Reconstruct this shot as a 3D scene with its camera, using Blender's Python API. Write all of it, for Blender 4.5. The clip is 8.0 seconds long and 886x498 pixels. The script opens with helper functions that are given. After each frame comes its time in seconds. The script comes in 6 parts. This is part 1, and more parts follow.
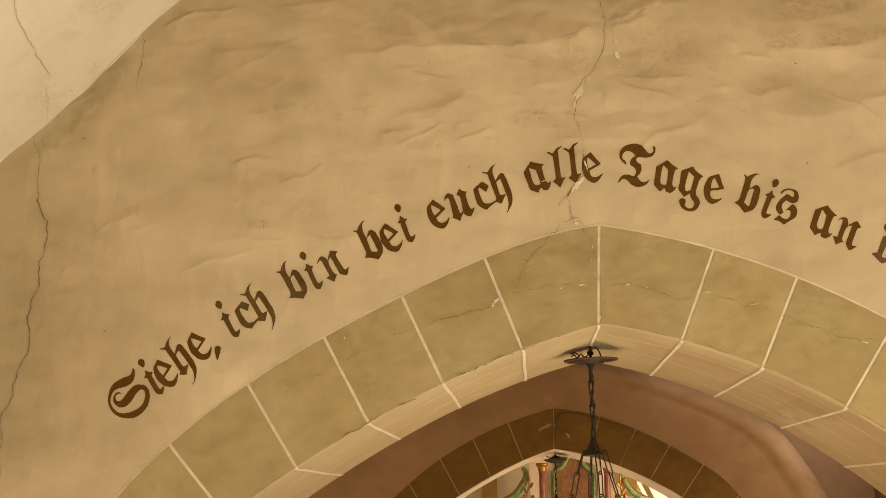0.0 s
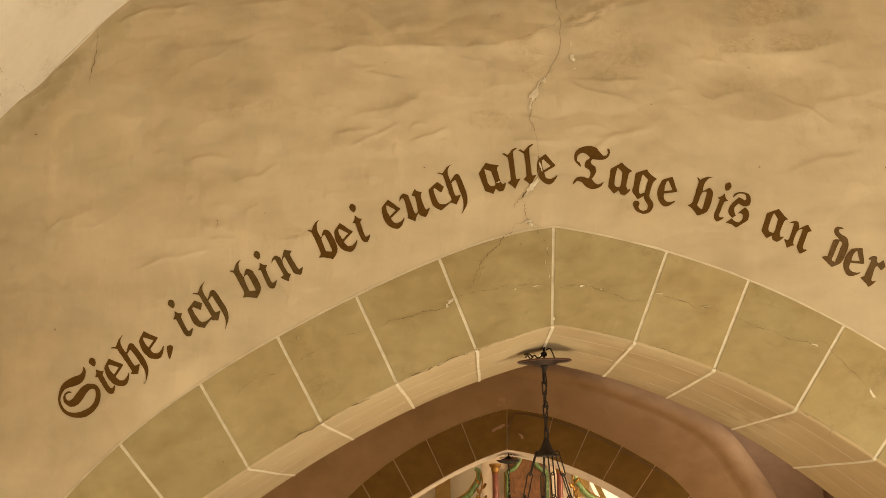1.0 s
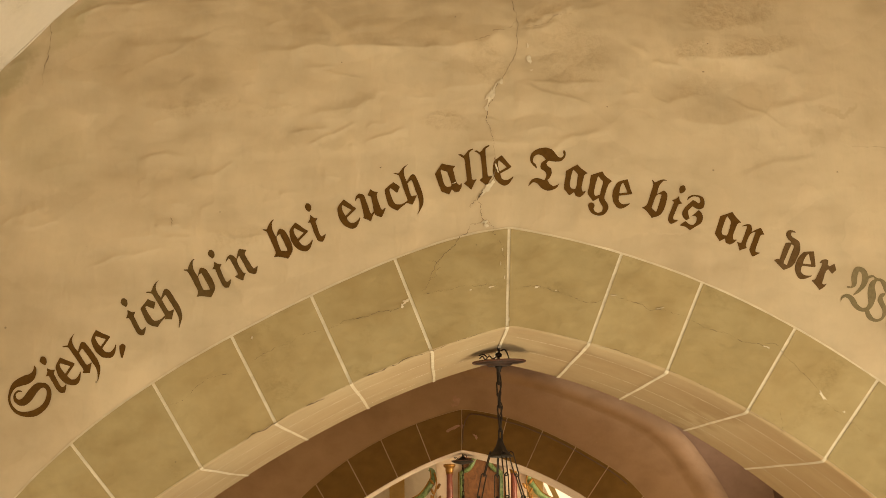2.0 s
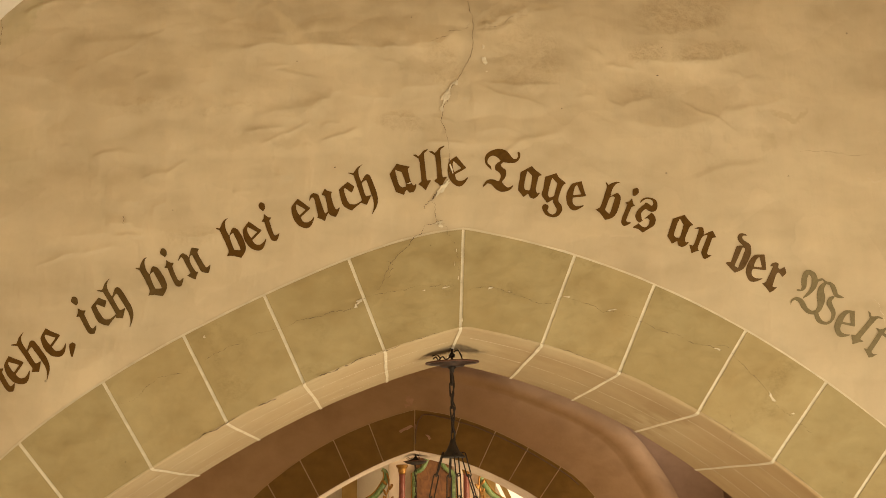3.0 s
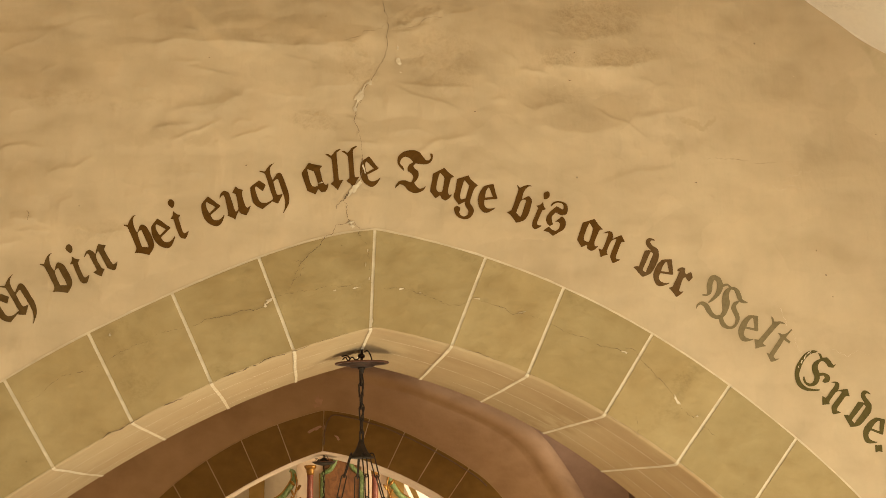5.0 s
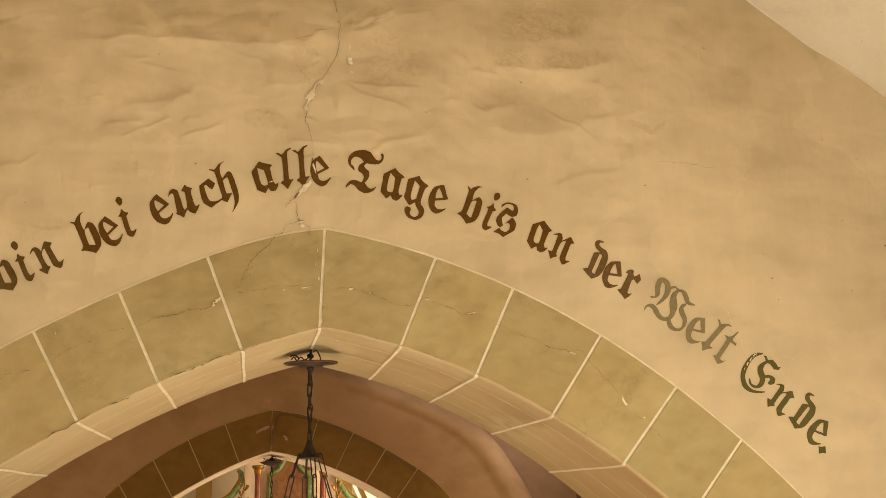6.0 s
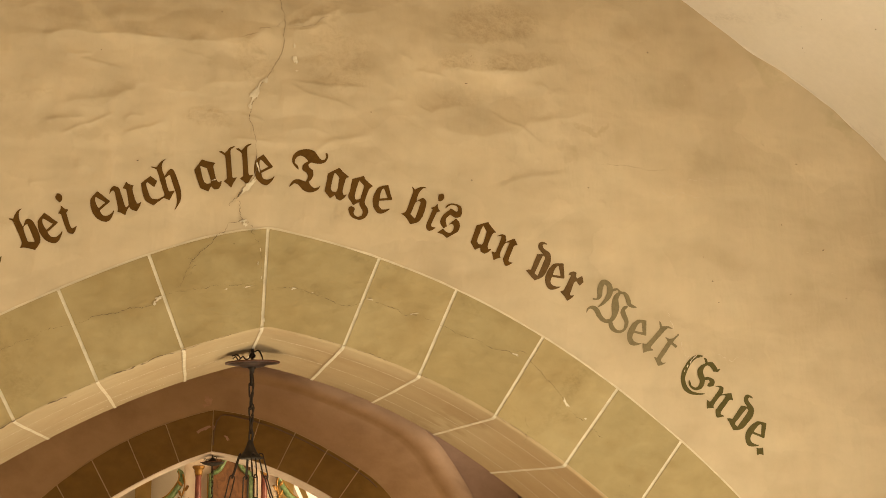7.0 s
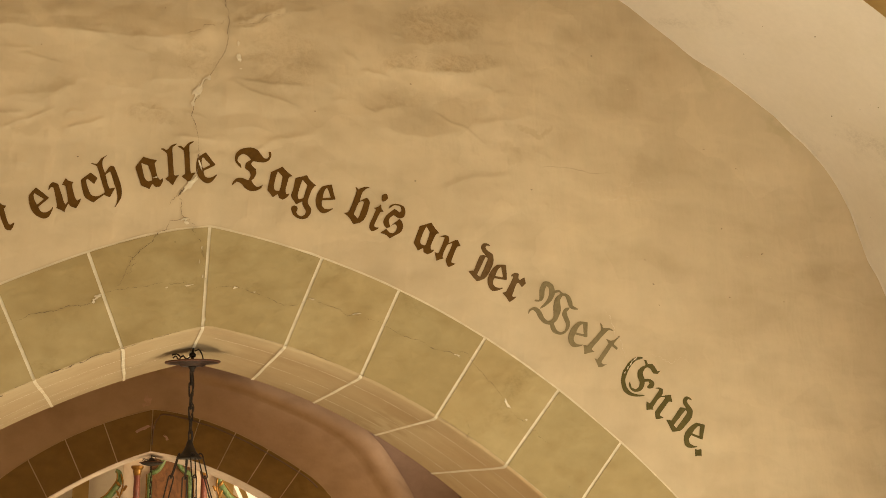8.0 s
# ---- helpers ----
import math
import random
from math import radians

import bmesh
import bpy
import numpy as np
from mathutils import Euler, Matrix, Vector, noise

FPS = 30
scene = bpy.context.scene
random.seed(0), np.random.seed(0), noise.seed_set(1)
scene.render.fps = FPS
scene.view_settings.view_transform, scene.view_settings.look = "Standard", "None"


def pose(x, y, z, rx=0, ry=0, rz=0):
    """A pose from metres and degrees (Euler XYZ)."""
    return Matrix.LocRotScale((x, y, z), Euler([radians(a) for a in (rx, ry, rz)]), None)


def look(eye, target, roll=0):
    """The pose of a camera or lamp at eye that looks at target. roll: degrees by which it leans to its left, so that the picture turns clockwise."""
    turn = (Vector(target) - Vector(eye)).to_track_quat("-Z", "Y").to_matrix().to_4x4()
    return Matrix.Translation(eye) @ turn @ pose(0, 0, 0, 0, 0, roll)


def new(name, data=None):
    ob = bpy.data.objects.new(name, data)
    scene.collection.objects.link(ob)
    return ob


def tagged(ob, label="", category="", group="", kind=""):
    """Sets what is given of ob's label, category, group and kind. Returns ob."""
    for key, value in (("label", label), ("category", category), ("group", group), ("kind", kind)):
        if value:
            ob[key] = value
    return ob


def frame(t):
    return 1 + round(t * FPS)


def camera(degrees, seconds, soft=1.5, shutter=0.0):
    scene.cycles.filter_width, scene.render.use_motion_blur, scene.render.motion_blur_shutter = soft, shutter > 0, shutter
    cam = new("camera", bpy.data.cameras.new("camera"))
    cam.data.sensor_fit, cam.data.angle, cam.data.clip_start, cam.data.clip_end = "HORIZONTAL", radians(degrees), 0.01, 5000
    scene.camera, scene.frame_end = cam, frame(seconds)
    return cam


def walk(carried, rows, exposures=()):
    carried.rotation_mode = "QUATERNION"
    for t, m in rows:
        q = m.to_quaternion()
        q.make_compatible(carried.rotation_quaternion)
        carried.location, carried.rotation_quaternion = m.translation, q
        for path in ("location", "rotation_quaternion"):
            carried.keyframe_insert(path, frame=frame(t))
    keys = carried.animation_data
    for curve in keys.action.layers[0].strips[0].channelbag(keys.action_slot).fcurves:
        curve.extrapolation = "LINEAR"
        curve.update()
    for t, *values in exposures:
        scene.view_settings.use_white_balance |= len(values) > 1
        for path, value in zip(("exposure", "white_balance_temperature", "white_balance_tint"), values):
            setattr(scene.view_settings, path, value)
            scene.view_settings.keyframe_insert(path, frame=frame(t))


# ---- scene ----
EYE = 4.0                      # eye height, on the west gallery of the nave
AXIS_X, AXIS_Y = -0.4384, -6.0647   # the tripod stands still; only the head pans
LENS_AHEAD = 0.065             # the lens sits this far in front of the axis

cam = camera(38.08, 8.0, 0.5)
PAN = [(0.0, 2.926), (0.5, 1.94), (1.0, 0.879), (1.5, -0.105), (3.0, -3.204), (3.5, -4.182), (4.0, -5.225), (4.5, -6.192), (6.0, -9.465), (6.5, -10.686), (7.0, -12.008), (7.5, -13.251), (8.0, -14.586)]
PITCH, ROLL = 12.296, -0.574
walk(cam, [(t, pose(AXIS_X - LENS_AHEAD * math.sin(math.radians(yaw)), AXIS_Y + LENS_AHEAD * math.cos(math.radians(yaw)), EYE, 90 + PITCH, 0, yaw) @ pose(0, 0, 0, 0, 0, ROLL)) for t, yaw in PAN],
     [(0.0, -0.06), (3.0, -0.05), (6.0, 0.0), (7.5, -0.02), (8.0, -0.12)])

# ---------------------------------------------------------------- light
world = bpy.data.worlds.new("world")
scene.world = world
world.use_nodes = True
world.node_tree.nodes["Background"].inputs["Color"].default_value = (1.0, 0.8, 0.55, 1)
world.node_tree.nodes["Background"].inputs["Strength"].default_value = 0.02


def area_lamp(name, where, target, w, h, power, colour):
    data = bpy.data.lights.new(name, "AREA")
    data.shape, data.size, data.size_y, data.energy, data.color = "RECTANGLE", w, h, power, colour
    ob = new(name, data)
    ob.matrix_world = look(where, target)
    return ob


def point_lamp(name, where, power, colour, radius=0.03):
    data = bpy.data.lights.new(name, "POINT")
    data.energy, data.color, data.shadow_soft_size = power, colour, radius
    ob = new(name, data)
    ob.location = where
    return ob


BULB_POWER = 10.0
WARM = (1.0, 0.80, 0.50)
DAY = (1.0, 0.86, 0.622)
# unseen side lamps added to light the nave, stronger on the south
area_lamp("nave_side_lamp", (-3.2, -3.3, 2.3), (1.0, -2.85, 3.7), 1.3, 1.4, 66, DAY)
area_lamp("nave_side_lamp", (3.68, -3.3, 2.3), (-0.5, -2.85, 3.7), 1.3, 1.4, 300, (1.0, 0.87, 0.637))
area_lamp("nave_side_lamp", (-3.2, -9.0, 3.0), (1.5, -6.5, 4.2), 1.3, 1.7, 25, DAY)
area_lamp("nave_side_lamp", (3.68, -9.0, 3.0), (-1.5, -6.5, 4.2), 1.3, 1.7, 80, DAY)
# unseen lamps added in the crossing to light the choir arch wall and its edge
area_lamp("crossing_fill_lamp", (-3.4, 4.6, 2.3), (0.6, 7.2, 3.6), 1.2, 1.8, 72, (1.0, 0.67, 0.35))
area_lamp("crossing_fill_lamp", (2.2, 8.0, 6.35), (0.9, 8.75, 5.8), 0.4, 0.5, 9, (1.0, 0.84, 0.72))
area_lamp("crossing_fill_lamp", (3.3, 8.2, 5.2), (2.2, 8.7, 4.9), 0.4, 0.7, 8, (1.0, 0.84, 0.72))
area_lamp("crossing_fill_lamp", (3.5, 5.0, 2.6), (0.5, 8.6, 4.6), 1.2, 1.6, 100, (1.0, 0.67, 0.35))
# unseen lamp added at the choir's side to light the altar
area_lamp("choir_fill_lamp", (2.9, 11.2, 4.2), (0.0, 11.8, 3.6), 1.4, 2.4, 165, (1.0, 0.76, 0.46))

# ---------------------------------------------------------------- materials


def material(name, build):
    m = bpy.data.materials.new(name)
    m.use_nodes = True
    nt = m.node_tree
    build(nt, nt.nodes["Principled BSDF"])
    return m


def node(nt, kind, **inputs):
    n = nt.nodes.new(kind)
    for k, v in inputs.items():
        n.inputs[k.replace("_", " ")].default_value = v
    return n


def coords(nt, scale=(1, 1, 1)):
    tc = nt.nodes.new("ShaderNodeTexCoord")
    mp = nt.nodes.new("ShaderNodeMapping")
    geo = nt.nodes.new("ShaderNodeNewGeometry")
    mp.inputs["Scale"].default_value = scale
    nt.links.new(geo.outputs["Position"], mp.inputs["Vector"])
    return mp.outputs["Vector"]


def ramp(nt, src, stops):
    r = nt.nodes.new("ShaderNodeValToRGB")
    while len(r.color_ramp.elements) < len(stops):
        r.color_ramp.elements.new(0.5)
    for e, (p, c) in zip(r.color_ramp.elements, stops):
        e.position, e.color = p, (*c, 1)
    nt.links.new(src, r.inputs["Fac"])
    return r.outputs["Color"]


def mixed(nt, fac, a, b, mode="MIX"):
    m = nt.nodes.new("ShaderNodeMix")
    m.data_type, m.blend_type = "RGBA", mode
    for sock, v in ((m.inputs[0], fac), (m.inputs[6], a), (m.inputs[7], b)):
        if isinstance(v, (int, float)):
            sock.default_value = v
        elif isinstance(v, tuple):
            sock.default_value = (*v, 1)
        else:
            nt.links.new(v, sock)
    return m.outputs[2]


def plaster(name, base, stain, dark, rough=0.88, bump=0.5, big=0.9, fine=28.0, speck=0.0, amount=0.6, coarse=0.0, grain=0.35, pale=1.10, trowel=0.0, vary=0.0):
    """Limewash on uneven plaster: broad stains, brush marks, grain, pits and, with coarse, patches of rough render."""
    def build(nt, bsdf):
        def fma(a, k, b, c=0.0):
            h = nt.nodes.new("ShaderNodeMath")
            h.operation = "MULTIPLY_ADD"
            nt.links.new(a, h.inputs[0])
            h.inputs[2].default_value = c
            if isinstance(k, float):
                h.inputs[1].default_value = k
            else:
                nt.links.new(k, h.inputs[1])
            if b:
                nt.links.new(b, h.inputs[2])
            return h.outputs[0]

        v = coords(nt)
        vs = coords(nt, (1.0, 1.0, 1.35))
        n1 = node(nt, "ShaderNodeTexNoise", Scale=big, Detail=3.0, Roughness=0.5, Distortion=0.3)
        n2 = node(nt, "ShaderNodeTexNoise", Scale=big * 3.2, Detail=2.5, Roughness=0.45, Distortion=0.15)
        n3 = node(nt, "ShaderNodeTexNoise", Scale=fine, Detail=6.0, Roughness=0.7)
        n4 = node(nt, "ShaderNodeTexNoise", Scale=big * 1.9, Detail=4.0, Roughness=0.55, Distortion=0.6)
        n5 = node(nt, "ShaderNodeTexNoise", Scale=55.0, Detail=4.0, Roughness=0.65, Distortion=0.3)
        for n, w in ((n1, v), (n2, vs), (n3, v), (n4, v), (n5, vs)):
            nt.links.new(w, n.inputs["Vector"])
        c1 = ramp(nt, n1.outputs["Fac"], [(0.36, stain), (0.60, base)])
        f2 = ramp(nt, n2.outputs["Fac"], [(0.50, (0, 0, 0)), (0.74, (amount, amount, amount))])
        c2 = mixed(nt, f2, c1, dark)
        f3 = ramp(nt, n3.outputs["Fac"], [(0.3, (0.965, 0.965, 0.965)), (0.7, (1.02, 1.02, 1.02))])
        c3 = mixed(nt, 1.0, c2, f3, "MULTIPLY")
        n7 = node(nt, "ShaderNodeTexNoise", Scale=big * 5.5, Detail=3.0, Roughness=0.45, Distortion=0.15)
        nt.links.new(vs, n7.inputs["Vector"])
        lo = 2.0 - pale
        c3 = mixed(nt, 1.0, c3, ramp(nt, n7.outputs["Fac"], [(0.30, (lo, lo, lo * 0.985)), (0.52, (1.0, 1.0, 1.0)), (0.72, (pale, pale, pale * 1.01))]), "MULTIPLY")
        patch = ramp(nt, n4.outputs["Fac"], [(0.57, (0, 0, 0)), (0.64, (1, 1, 1))])
        if coarse:
            pits = ramp(nt, n5.outputs["Fac"], [(0.35, (0.86, 0.85, 0.83)), (0.6, (0.98, 0.98, 0.97))])
            c3 = mixed(nt, patch, c3, mixed(nt, 1.0, c3, pits, "MULTIPLY"))
        if vary:
            info = nt.nodes.new("ShaderNodeObjectInfo")
            lo, hi = (1 - vary,) * 3, (1 + vary, 1 + vary * 0.9, 1 + vary * 1.3)
            c3 = mixed(nt, 1.0, c3, ramp(nt, info.outputs["Random"], [(0.0, lo), (1.0, hi)]), "MULTIPLY")
        if speck:
            vo = node(nt, "ShaderNodeTexVoronoi", Scale=6.0)
            nt.links.new(v, vo.inputs["Vector"])
            sp = ramp(nt, vo.outputs["Distance"], [(0.015, (speck, speck, speck)), (0.035, (0, 0, 0))])
            c3 = mixed(nt, sp, c3, (0.05, 0.035, 0.02))
        nt.links.new(c3, bsdf.inputs["Base Color"])
        bsdf.inputs["Roughness"].default_value = rough
        bsdf.inputs["Specular IOR Level"].default_value = 0.2

        height = fma(n3.outputs["Fac"], grain, fma(n2.outputs["Fac"], 2.6, n7.outputs["Fac"]))
        if trowel:
            # overlapping strokes of the trowel: soft pillows with crooked creases between them
            warp = node(nt, "ShaderNodeTexNoise", Scale=2.3, Detail=3.0, Roughness=0.5)
            nt.links.new(v, warp.inputs["Vector"])
            place = nt.nodes.new("ShaderNodeSeparateXYZ")
            nt.links.new(v, place.inputs[0])
            less_x = ramp(nt, fma(place.outputs[0], 0.5, None, 0.0), [(0.20, (1, 1, 1)), (0.75, (0.3, 0.3, 0.3))])
            more_z = ramp(nt, fma(place.outputs[2], 1.0, None, -EYE - 1.2), [(0.2, (0.35, 0.35, 0.35)), (0.75, (1, 1, 1))])
            worked = mixed(nt, 1.0, less_x, more_z, "MULTIPLY")
            for size, gain in (((1.25, 1.0, 2.4), 3.2), ((3.1, 1.0, 6.5), 1.0)):
                w = mixed(nt, 0.42, coords(nt, size), warp.outputs["Color"], "LINEAR_LIGHT")
                vo = node(nt, "ShaderNodeTexVoronoi", Scale=1.0)
                vo.feature = "SMOOTH_F1"
                vo.inputs["Smoothness"].default_value = 0.22
                nt.links.new(w, vo.inputs["Vector"])
                k = nt.nodes.new("ShaderNodeMath")
                k.operation = "MULTIPLY"
                nt.links.new(worked, k.inputs[0])
                k.inputs[1].default_value = trowel * gain
                height = fma(vo.outputs["Distance"], k.outputs[0], height)
        if coarse:
            k = nt.nodes.new("ShaderNodeMath")
            k.operation = "MULTIPLY"
            nt.links.new(patch, k.inputs[0])
            k.inputs[1].default_value = coarse
            height = fma(n5.outputs["Fac"], k.outputs[0], height)
        b = nt.nodes.new("ShaderNodeBump")
        b.inputs["Strength"].default_value, b.inputs["Distance"].default_value = bump, 0.018
        nt.links.new(height, b.inputs["Height"])
        nt.links.new(b.outputs["Normal"], bsdf.inputs["Normal"])
    return material(name, build)


def patch_mask(nt, place, spots, soft=0.3):
    """A mask that is one inside the given spots, each (x, height over the eye, half width, half height, turn in degrees, strength)."""
    total = None
    for x, h, rx, rz, turn, strength in spots:
        mp = nt.nodes.new("ShaderNodeMapping")
        mp.vector_type = "TEXTURE"
        mp.inputs["Location"].default_value = (x, 0, EYE + h)
        mp.inputs["Rotation"].default_value = (0, -math.radians(turn), 0)
        mp.inputs["Scale"].default_value = (rx, 1, rz)
        nt.links.new(place, mp.inputs["Vector"])
        far = nt.nodes.new("ShaderNodeVectorMath")
        far.operation = "LENGTH"
        nt.links.new(mp.outputs["Vector"], far.inputs[0])
        m = nt.nodes.new("ShaderNodeMapRange")
        m.interpolation_type = "SMOOTHSTEP"
        for k, v in zip(("From Min", "From Max", "To Min", "To Max"), (1 - soft, 1 + soft, strength, 0.0)):
            m.inputs[k].default_value = v
        nt.links.new(far.outputs["Value"], m.inputs["Value"])
        if total is None:
            total = m.outputs["Result"]
        else:
            top = nt.nodes.new("ShaderNodeMath")
            top.operation = "MAXIMUM"
            nt.links.new(total, top.inputs[0])
            nt.links.new(m.outputs["Result"], top.inputs[1])
            total = top.outputs[0]
    return total


def flat_place(nt, sway, scale):
    """Places on the wall's plane, pushed about by noise so that patches get ragged outlines."""
    v = coords(nt)
    n = node(nt, "ShaderNodeTexNoise", Scale=scale, Detail=5.0, Roughness=0.6)
    nt.links.new(v, n.inputs["Vector"])
    k = nt.nodes.new("ShaderNodeVectorMath")
    k.operation = "MULTIPLY_ADD"
    nt.links.new(n.outputs["Color"], k.inputs[0])
    k.inputs[1].default_value = (sway, 0, sway)
    nt.links.new(v, k.inputs[2])
    f = nt.nodes.new("ShaderNodeVectorMath")
    f.operation = "MULTIPLY_ADD"
    nt.links.new(k.outputs[0], f.inputs[0])
    f.inputs[1].default_value = (1, 0, 1)
    f.inputs[2].default_value = (-sway / 2, 0, -sway / 2)
    return f.outputs[0]


def sums(nt, *terms):
    """The sum of (socket, factor) pairs; a factor may be a socket too."""
    total = None
    for sock, k in terms:
        m = nt.nodes.new("ShaderNodeMath")
        m.operation = "MULTIPLY_ADD"
        nt.links.new(sock, m.inputs[0])
        if isinstance(k, (int, float)):
            m.inputs[1].default_value = k
        else:
            nt.links.new(k, m.inputs[1])
        m.inputs[2].default_value = 0.0
        if total is not None:
            nt.links.new(total, m.inputs[2])
        total = m.outputs[0]
    return total


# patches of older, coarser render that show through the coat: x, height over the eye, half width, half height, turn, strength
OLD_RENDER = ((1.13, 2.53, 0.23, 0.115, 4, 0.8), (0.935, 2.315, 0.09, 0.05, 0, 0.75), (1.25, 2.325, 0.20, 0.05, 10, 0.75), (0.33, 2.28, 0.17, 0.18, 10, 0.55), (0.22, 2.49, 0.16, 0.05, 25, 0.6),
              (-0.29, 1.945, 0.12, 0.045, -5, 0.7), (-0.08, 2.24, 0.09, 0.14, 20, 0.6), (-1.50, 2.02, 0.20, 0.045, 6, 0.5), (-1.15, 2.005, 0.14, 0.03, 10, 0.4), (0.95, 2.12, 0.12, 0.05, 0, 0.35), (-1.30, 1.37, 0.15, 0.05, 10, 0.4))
# remains of an old wash, plus dimmer light at top and corners painted in
WASH_AND_SHADE = ((-0.70, 2.47, 0.62, 0.135, 0, 0.75), (-1.72, 2.22, 0.42, 0.15, -14, 0.55), (-1.30, 2.62, 0.65, 0.10, 0, 0.6), (0.34, 2.25, 0.20, 0.24, 0, 0.15), (1.08, 2.06, 0.34, 0.13, -4, 0.4), (1.58, 2.018, 0.085, 0.022, -8, 0.7), (1.51, 1.87, 0.05, 0.035, 0, 0.4),
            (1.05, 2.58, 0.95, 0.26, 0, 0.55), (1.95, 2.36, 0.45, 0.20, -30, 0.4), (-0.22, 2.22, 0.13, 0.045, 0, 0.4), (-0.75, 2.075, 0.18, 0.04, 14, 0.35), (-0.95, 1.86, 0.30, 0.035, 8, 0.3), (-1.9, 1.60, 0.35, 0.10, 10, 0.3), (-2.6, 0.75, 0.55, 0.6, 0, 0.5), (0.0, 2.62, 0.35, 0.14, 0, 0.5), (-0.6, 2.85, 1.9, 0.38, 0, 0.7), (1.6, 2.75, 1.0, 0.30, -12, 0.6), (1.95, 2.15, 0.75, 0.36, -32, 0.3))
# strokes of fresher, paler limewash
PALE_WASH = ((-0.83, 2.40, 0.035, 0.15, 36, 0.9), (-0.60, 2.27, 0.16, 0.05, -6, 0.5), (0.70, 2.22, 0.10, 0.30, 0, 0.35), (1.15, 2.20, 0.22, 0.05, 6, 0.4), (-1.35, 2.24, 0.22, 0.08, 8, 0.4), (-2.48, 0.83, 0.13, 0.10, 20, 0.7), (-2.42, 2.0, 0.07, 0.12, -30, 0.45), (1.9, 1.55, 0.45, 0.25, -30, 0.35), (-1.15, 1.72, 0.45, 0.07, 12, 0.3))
# grey-green mould beside the vault; north-corner and south-edge shade painted in with it
MOULD_AND_SHADE = ((-2.12, 2.50, 0.05, 0.20, -38, 0.65), (-2.46, 2.15, 0.05, 0.24, -43, 0.95), (-2.68, 1.94, 0.05, 0.16, -44, 0.8), (-2.75, 1.55, 0.22, 0.35, 0, 0.35), (-2.85, 1.0, 0.25, 0.6, 0, 0.4), (-2.3, 1.85, 0.30, 0.16, -30, 0.3), (3.02, 2.08, 0.03, 0.12, 50, 0.5), (2.62, 2.36, 0.03, 0.10, 52, 0.4))


def wall_paint(nt, bsdf):
    """Tan limewash over patched plaster: limewash marks, old render, mouldy edges, painted shade, brush grain and pits.
    """
    v, vs, vb = coords(nt), coords(nt, (1.0, 1.0, 1.9)), coords(nt, (2.2, 1.0, 0.8))
    n1 = node(nt, "ShaderNodeTexNoise", Scale=0.9, Detail=4.0, Roughness=0.55, Distortion=0.3)
    n2 = node(nt, "ShaderNodeTexNoise", Scale=3.0, Detail=2.5, Roughness=0.5, Distortion=0.2)
    n3 = node(nt, "ShaderNodeTexNoise", Scale=24.0, Detail=6.0, Roughness=0.7)
    n4 = node(nt, "ShaderNodeTexNoise", Scale=3.6, Detail=3.0, Roughness=0.5, Distortion=0.2)
    n5 = node(nt, "ShaderNodeTexNoise", Scale=34.0, Detail=4.0, Roughness=0.62, Distortion=0.05)
    for n, w in ((n1, v), (n2, vs), (n3, v), (n4, vb), (n5, v)):
        nt.links.new(w, n.inputs["Vector"])
    c = ramp(nt, n1.outputs["Fac"], [(0.36, WALL_STAIN), (0.62, WALL_BASE)])
    c = mixed(nt, 1.0, c, ramp(nt, n2.outputs["Fac"], [(0.30, (0.90, 0.89, 0.87)), (0.50, (1.0, 1.0, 1.0)), (0.70, (1.055, 1.05, 1.04))]), "MULTIPLY")
    c = mixed(nt, 1.0, c, ramp(nt, n4.outputs["Fac"], [(0.32, (0.955, 0.96, 0.95)), (0.66, (1.025, 1.02, 1.01))]), "MULTIPLY")
    # coats of wash that overlap with crisp edges
    coats = []
    for sway, size, k in ((0.35, (1.1, 1.0, 1.9), 0.028), (0.22, (2.7, 1.0, 4.2), 0.03)):
        place = nt.nodes.new("ShaderNodeMapping")
        place.inputs["Scale"].default_value = size
        nt.links.new(flat_place(nt, sway, 3.2), place.inputs["Vector"])
        cell = node(nt, "ShaderNodeTexVoronoi", Scale=1.0)
        cell.feature = "SMOOTH_F1"
        cell.inputs["Smoothness"].default_value = 0.06
        nt.links.new(place.outputs["Vector"], cell.inputs["Vector"])
        tone = nt.nodes.new("ShaderNodeSeparateColor")
        nt.links.new(cell.outputs["Color"], tone.inputs[0])
        coats.append(tone.outputs[0])
        c = mixed(nt, 1.0, c, ramp(nt, tone.outputs[0], [(0.1, (1 - k, 1 - 1.1 * k, 1 - 1.3 * k)), (0.9, (1 + k, 1 + k, 1 + k))]), "MULTIPLY")
    c = mixed(nt, 1.0, c, ramp(nt, n3.outputs["Fac"], [(0.3, (0.975, 0.975, 0.975)), (0.7, (1.015, 1.015, 1.015))]), "MULTIPLY")
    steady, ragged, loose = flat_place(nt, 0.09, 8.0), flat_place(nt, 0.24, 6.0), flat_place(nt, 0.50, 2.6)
    old, wash_shade, pale, mould_shade = patch_mask(nt, steady, OLD_RENDER, 0.30), patch_mask(nt, loose, WASH_AND_SHADE, 0.42), patch_mask(nt, steady, PALE_WASH, 0.40), patch_mask(nt, ragged, MOULD_AND_SHADE, 0.6)
    c = mixed(nt, wash_shade, c, mixed(nt, 1.0, c, (0.80, 0.765, 0.71), "MULTIPLY"))
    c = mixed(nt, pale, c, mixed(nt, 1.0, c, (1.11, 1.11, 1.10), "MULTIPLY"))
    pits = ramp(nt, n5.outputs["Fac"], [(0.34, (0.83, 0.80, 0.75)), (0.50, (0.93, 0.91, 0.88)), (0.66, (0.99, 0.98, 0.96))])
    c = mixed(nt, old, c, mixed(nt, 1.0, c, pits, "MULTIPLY"))
